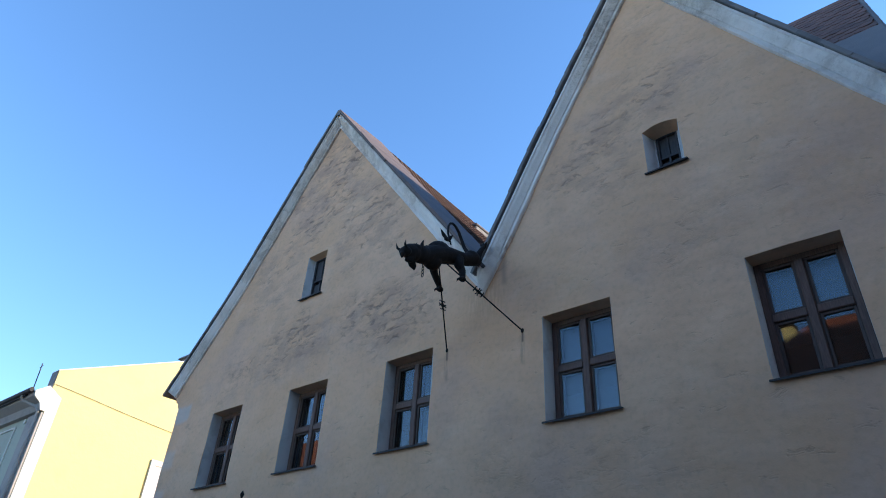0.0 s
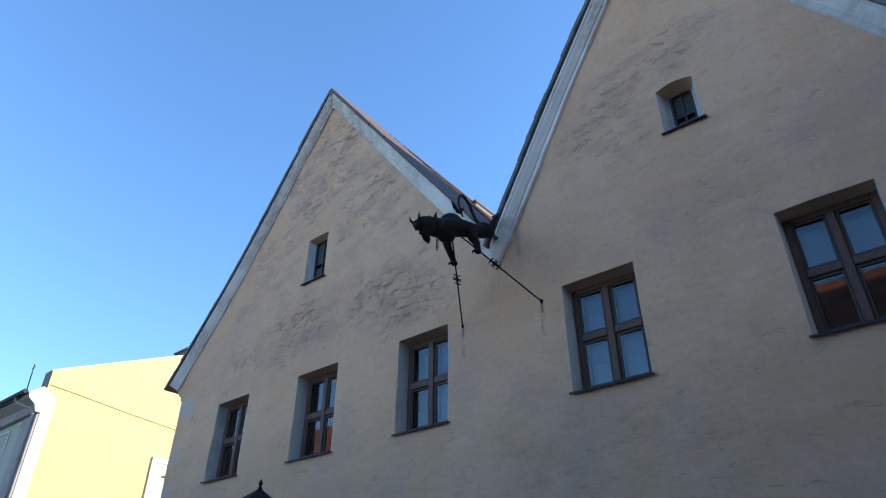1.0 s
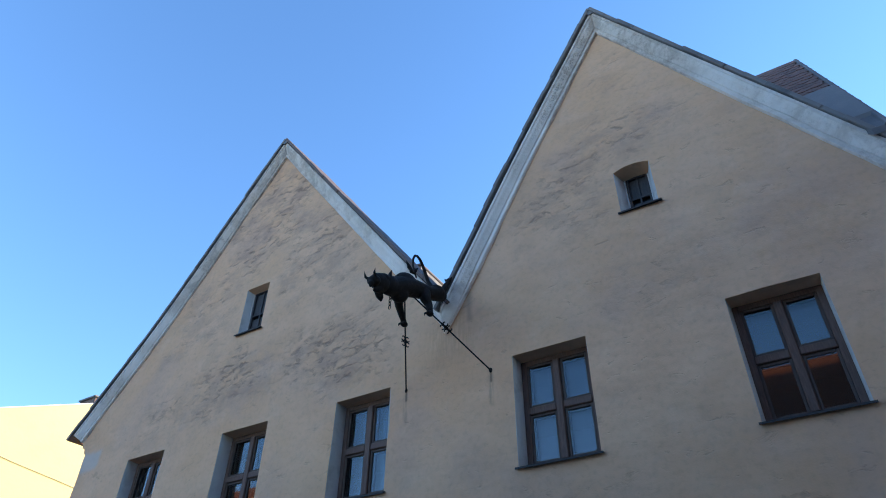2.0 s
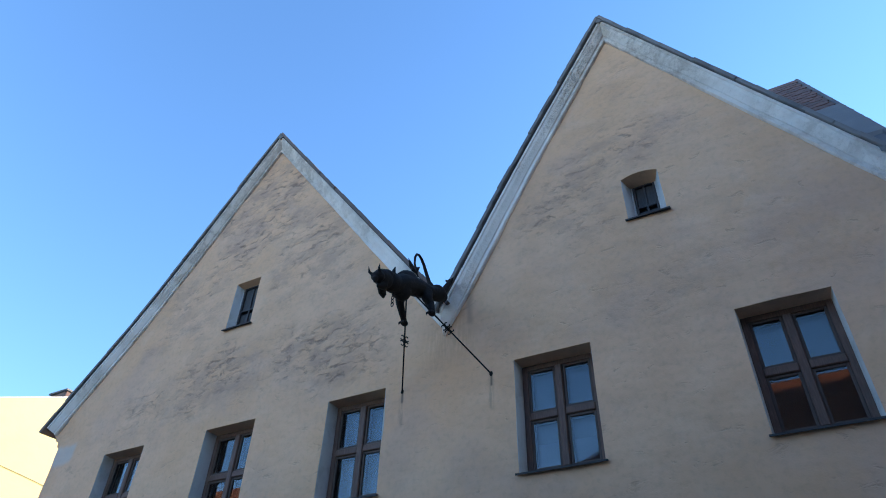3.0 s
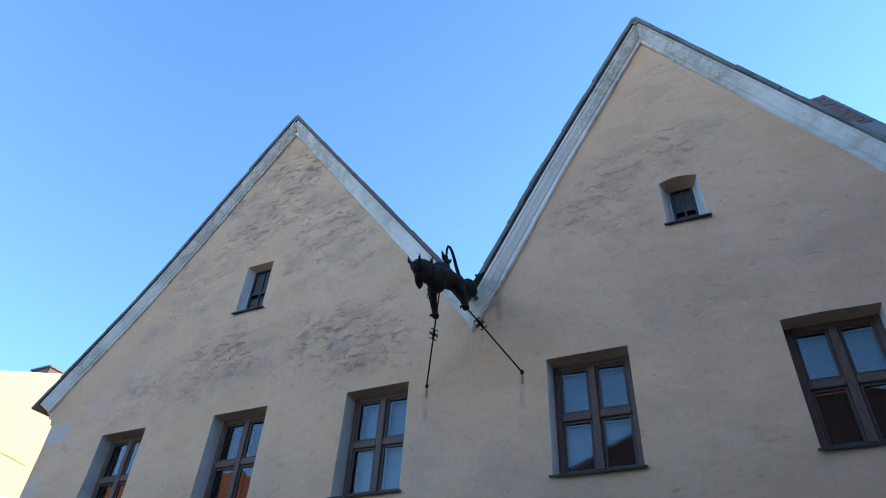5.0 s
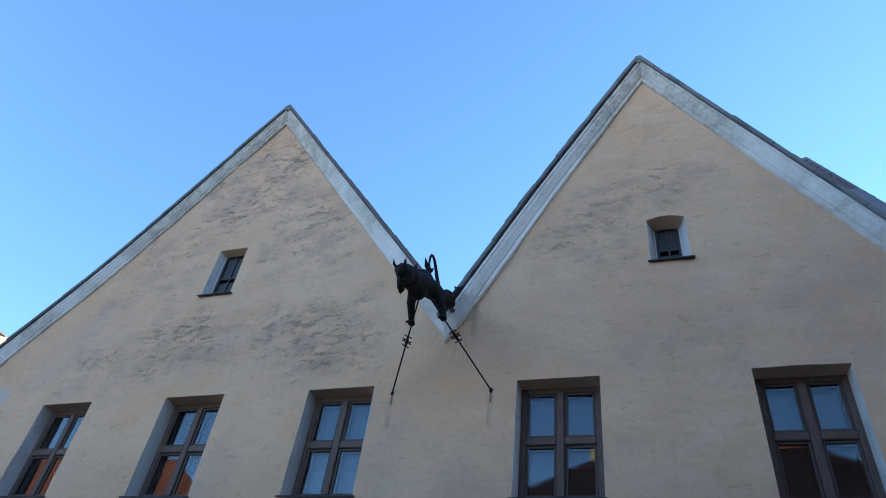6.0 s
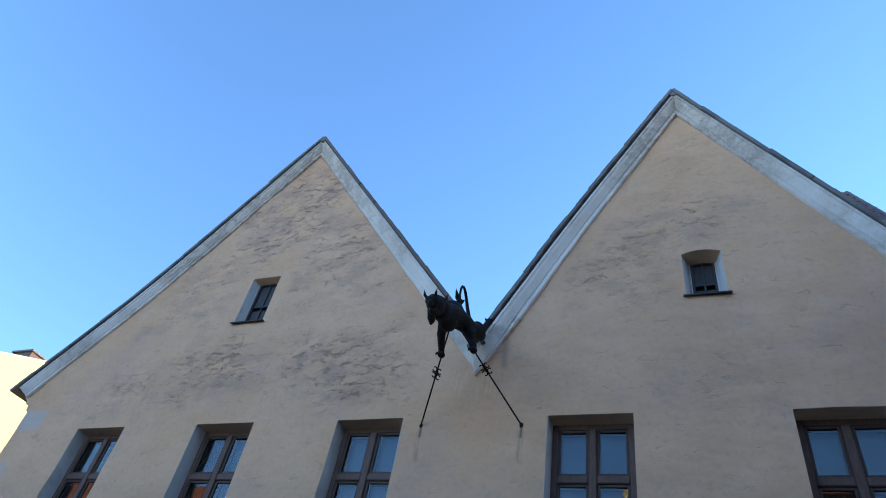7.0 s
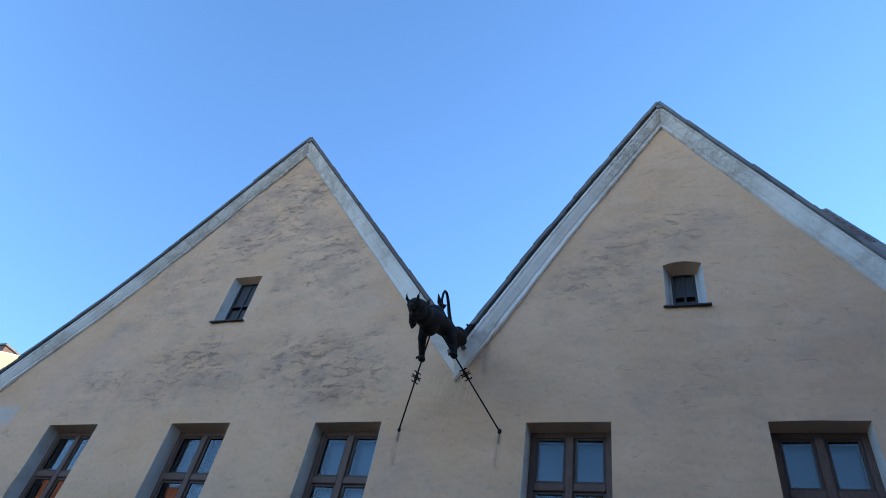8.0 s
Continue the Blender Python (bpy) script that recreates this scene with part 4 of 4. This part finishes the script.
for k in range(4):
    for z in (1.4, 5.0):
        street_window(yellow, YX - 3.3 - 2.6 * k, z)
# raised white panel border and a round boss beside the pilaster
part("panel_border", frame_of(YX - 4.0, YX - 1.75, YF - 0.035, YF - 0.002, 4.6, 7.45, 0.06), CREAM, yellow, "thin raised white panel border")
part("boss", tube(bmesh.new(), [(YX - 1.1, YF - 0.05, 7.5), (YX - 1.1, YF - 0.002, 7.5)], 0.07, 12), CREAM, yellow)
# white framed opening in the side wall
side = part("window", boxes((YX - 0.02, YX + 0.05, 3.35, 3.52, 5.0, 7.12), (YX - 0.02, YX + 0.05, 4.3, 4.47, 5.0, 7.12), (YX - 0.02, YX + 0.05, 3.52, 4.3, 6.95, 7.12), bevel=0.008), CREAM, yellow, "white framed side window")
part("pane", boxes((YX + 0.004, YX + 0.012, 3.52, 4.3, 5.0, 6.95)), CREAM, side)
part("hood", boxes((YX - 0.02, YX + 0.12, 3.9, 4.3, 6.55, 6.62), bevel=0.005), SHEET, side)
# stack on the parapet
stack = thing("chimney", "brown brick chimney with a thin slab on top", "chimney")
part("stack", boxes((YX - 0.9, YX - 0.1, 3.78, 4.38, 9.9, 11.0), bevel=0.01), BRICK, stack)
part("slab", boxes((YX - 0.96, YX - 0.04, 3.72, 4.44, 11.0, 11.06), bevel=0.01), STONE, stack)
# cable slung across the side wall
cable = thing("cable", "thin dark cable slung along the yellow wall", "cable")
pts = []
for k in range(17):
    u = k / 16
    pts.append((YX + 0.025, -0.28 + 4.6 * u, 8.49 - 0.44 * u + 0.008 * math.sin(9 * u)))
part("wire", tube(bmesh.new(), pts, 0.007, 6), SHEET, cable)
aerial = thing("aerial", "thin metal roof aerial", "aerial", (YX - 1.2, -0.46, 8.75))
part("mast", tube(bmesh.new(), [(0, 0, -0.5), (0.02, -0.04, 0.62)], 0.018, 6), SHEET, aerial)
part("crossbar", tube(bmesh.new(), [(-0.1, -0.03, 0.5), (0.12, -0.03, 0.53)], 0.01, 6), SHEET, aerial)

# ---- yard wall with tiled coping between the houses ----
yard = thing("yard_wall", "grey rubble yard wall with a tiled coping", "wall")
part("wall", boxes((-15.3, -9.66, 0.28, 0.82, GROUND, 4.27), bevel=0.04), STONE, yard)
rnd = random.Random(5)


def coping(x0, x1, ridge, hip0, hip1):
    """A small two-sided tile roof on the yard wall, its ends hipped, with lapped ridge tiles."""
    bm = bmesh.new()
    y, half, fall = 0.55, 0.40, 0.25
    base = [bm.verts.new(p) for p in ((x0, y - half, ridge - fall), (x1, y - half, ridge - fall), (x1, y + half, ridge - fall), (x0, y + half, ridge - fall))]
    top = [bm.verts.new((x0 + hip0, y, ridge)), bm.verts.new((x1 - hip1, y, ridge))]
    for f in ((base[0], base[1], top[1], top[0]), (base[2], base[3], top[0], top[1]), (base[1], base[2], top[1]), (base[3], base[0], top[0]), base[::-1]):
        bm.faces.new(f)
    body = part("coping", bm, STONE, yard, "weathered tile coping with scalloped ridge")
    angle = math.degrees(math.atan2(fall, half))
    plain = finish(box(bmesh.new(), -0.098, 0.098, -0.17, 0.0, -0.012, 0.012, bevel=0.004), "coping_tile", GREY_TILE)
    round_one = finish(tube(bmesh.new(), [(-0.10, 0, 0), (0.10, 0, 0.006)], [0.060, 0.075], 8), "ridge_tile", GREY_TILE)
    n = round((x1 - x0) / 0.2)
    for k in range(n):
        x = x0 + (k + 0.5) * (x1 - x0) / n
        for r in (0, 1, 2):
            d = 0.02 + 0.145 * r
            low = (d + 0.17) / half
            if x < x0 + hip0 * (1 - low) + 0.08 or x > x1 - hip1 * (1 - low) - 0.08:
                continue
            ob = new("coping_tile", plain)
            ob.parent = body
            ob.matrix_local = pose(x, y - d * math.cos(radians(angle)), ridge - d * math.sin(radians(angle)) + 0.018 + 0.006 * rnd.random(), angle - 3, 0, (rnd.random() - 0.5) * 3)
        if x0 + hip0 - 0.05 < x < x1 - hip1 + 0.05:
            ob = new("ridge_tile", round_one)
            ob.parent = body
            ob.matrix_local = pose(x, y, ridge - 0.015, 0, (rnd.random() - 0.5) * 3, (rnd.random() - 0.5) * 3)


GREY_TILE = pieces("weathered_grey_tile", ((0.16, 0.14, 0.125), (0.22, 0.19, 0.165), (0.12, 0.105, 0.095), (0.10, 0.095, 0.08)), False)
coping(-15.45, -12.86, 4.55, 0.42, 0.5)
coping(-12.84, -9.66, 4.50, 0.25, 0.0)


# ---- houses across the street ----
def facing_house(x0, x1, front, back, eave, ridge, hip, walls, label):
    """A plain house with a hipped red roof whose front faces +y."""
    h = thing("facing_house", label, "house", group="houses across the street")
    part("wall", boxes((x0, x1, back, front, GROUND, eave)), walls, h)
    mid = (front + back) / 2
    bm = bmesh.new()
    o = 0.4
    base = [bm.verts.new(p) for p in ((x0 - o, front + o, eave), (x1 + o, front + o, eave), (x1 + o, back - o, eave), (x0 - o, back - o, eave))]
    top = [bm.verts.new((x0 + hip, mid, ridge)), bm.verts.new((x1 - hip, mid, ridge))]
    for f in ((base[0], base[1], top[1], top[0]), (base[2], base[3], top[0], top[1]), (base[1], base[2], top[1]), (base[3], base[0], top[0]), base[::-1]):
        bm.faces.new(f)
    part("roof", bm, RED_ROOF, h)
    count = int((x1 - x0) / 2.6)
    for k in range(count):
        for z in [1.2 + 3.0 * n for n in range(int((eave - 1.4) / 3))]:
            x = x0 + (x1 - x0) * (k + 0.5) / count
            win = part("window", frame_of(x - 0.5, x + 0.5, front - 0.03, front + 0.05, z, z + 1.5, 0.09), CREAM, h)
            part("pane", boxes((x - 0.42, x + 0.42, front + 0.006, front + 0.012, z + 0.08, z + 1.42)), GLASS, win)
    return h


RED_ROOF = coat("orange_red_roof", (0.36, 0.12, 0.06), (0.2, 0.08, 0.05), 0.6, 1.5)
facing_house(-2.2, 8.6, -10.0, -17.6, 8.0, 11.65, 3.3, DULL, "grey rendered house with an orange red hipped roof")
facing_house(-40.0, -18.5, -14.0, -22.0, 8.5, 13.5, 4.0, DULL, "dull unseen tall grey house added to darken the right side")
facing_house(-17.0, -3.6, -13.5, -19.0, 3.6, 5.4, 2.0, GREEN, "low green house with a red roof")
# unseen tall block, added to cut skylight on the right of the front
facing_house(8.8, 30.0, -9.2, -18.0, 18.5, 22.5, 3.0, DULL, "unseen tall grey house added to darken the right side")
stack = thing("chimney", "yellow rendered chimney on a red roof", "chimney")
part("stack", boxes((0.0, 0.38, -15.2, -14.7, 9.5, 12.15), bevel=0.02), YELLOW, stack)
part("cap", boxes((-0.06, 0.44, -15.26, -14.64, 12.15, 12.22), bevel=0.02), STONE, stack)

# unseen houses added at the end of the front, to shade the far side
def shading_row_house(x0, x1, eave, ridge, label):
    h = thing("shading_house", label, "house", group="houses in the row")
    part("wall", boxes((x0, x1, 0.3, 9.0, GROUND, eave)), DULL, h)
    bm = bmesh.new()
    prism(bm, [(-0.1, eave - 0.05), (4.65, ridge), (9.4, eave - 0.05)], x0 - 0.04, x1 + 0.04)
    for v in bm.verts:
        v.co = Vector((v.co.y, v.co.x, v.co.z))
    part("roof", bm, RED_ROOF, h)
    count = int((x1 - x0) / 2.7)
    for k in range(count):
        for n in range(int((eave - 1.4) / 3)):
            x, z = x0 + (x1 - x0) * (k + 0.5) / count - 0.5, 1.2 + 3.0 * n
            win = part("window", frame_of(x, x + 1.0, 0.25, 0.34, z, z + 1.5, 0.09), CREAM, h)
            part("pane", boxes((x + 0.08, x + 0.92, 0.285, 0.291, z + 0.08, z + 1.42)), GLASS, win)


shading_row_house(5.55, 9.3, 6.4, 10.2, "unseen low grey house added next door to shade the street")
# height set so that its shadow covers the opposite roof below the ridge
shading_row_house(9.5, 32.0, 11.5, 16.6, "unseen tall grey house added to shade the opposite roofs")
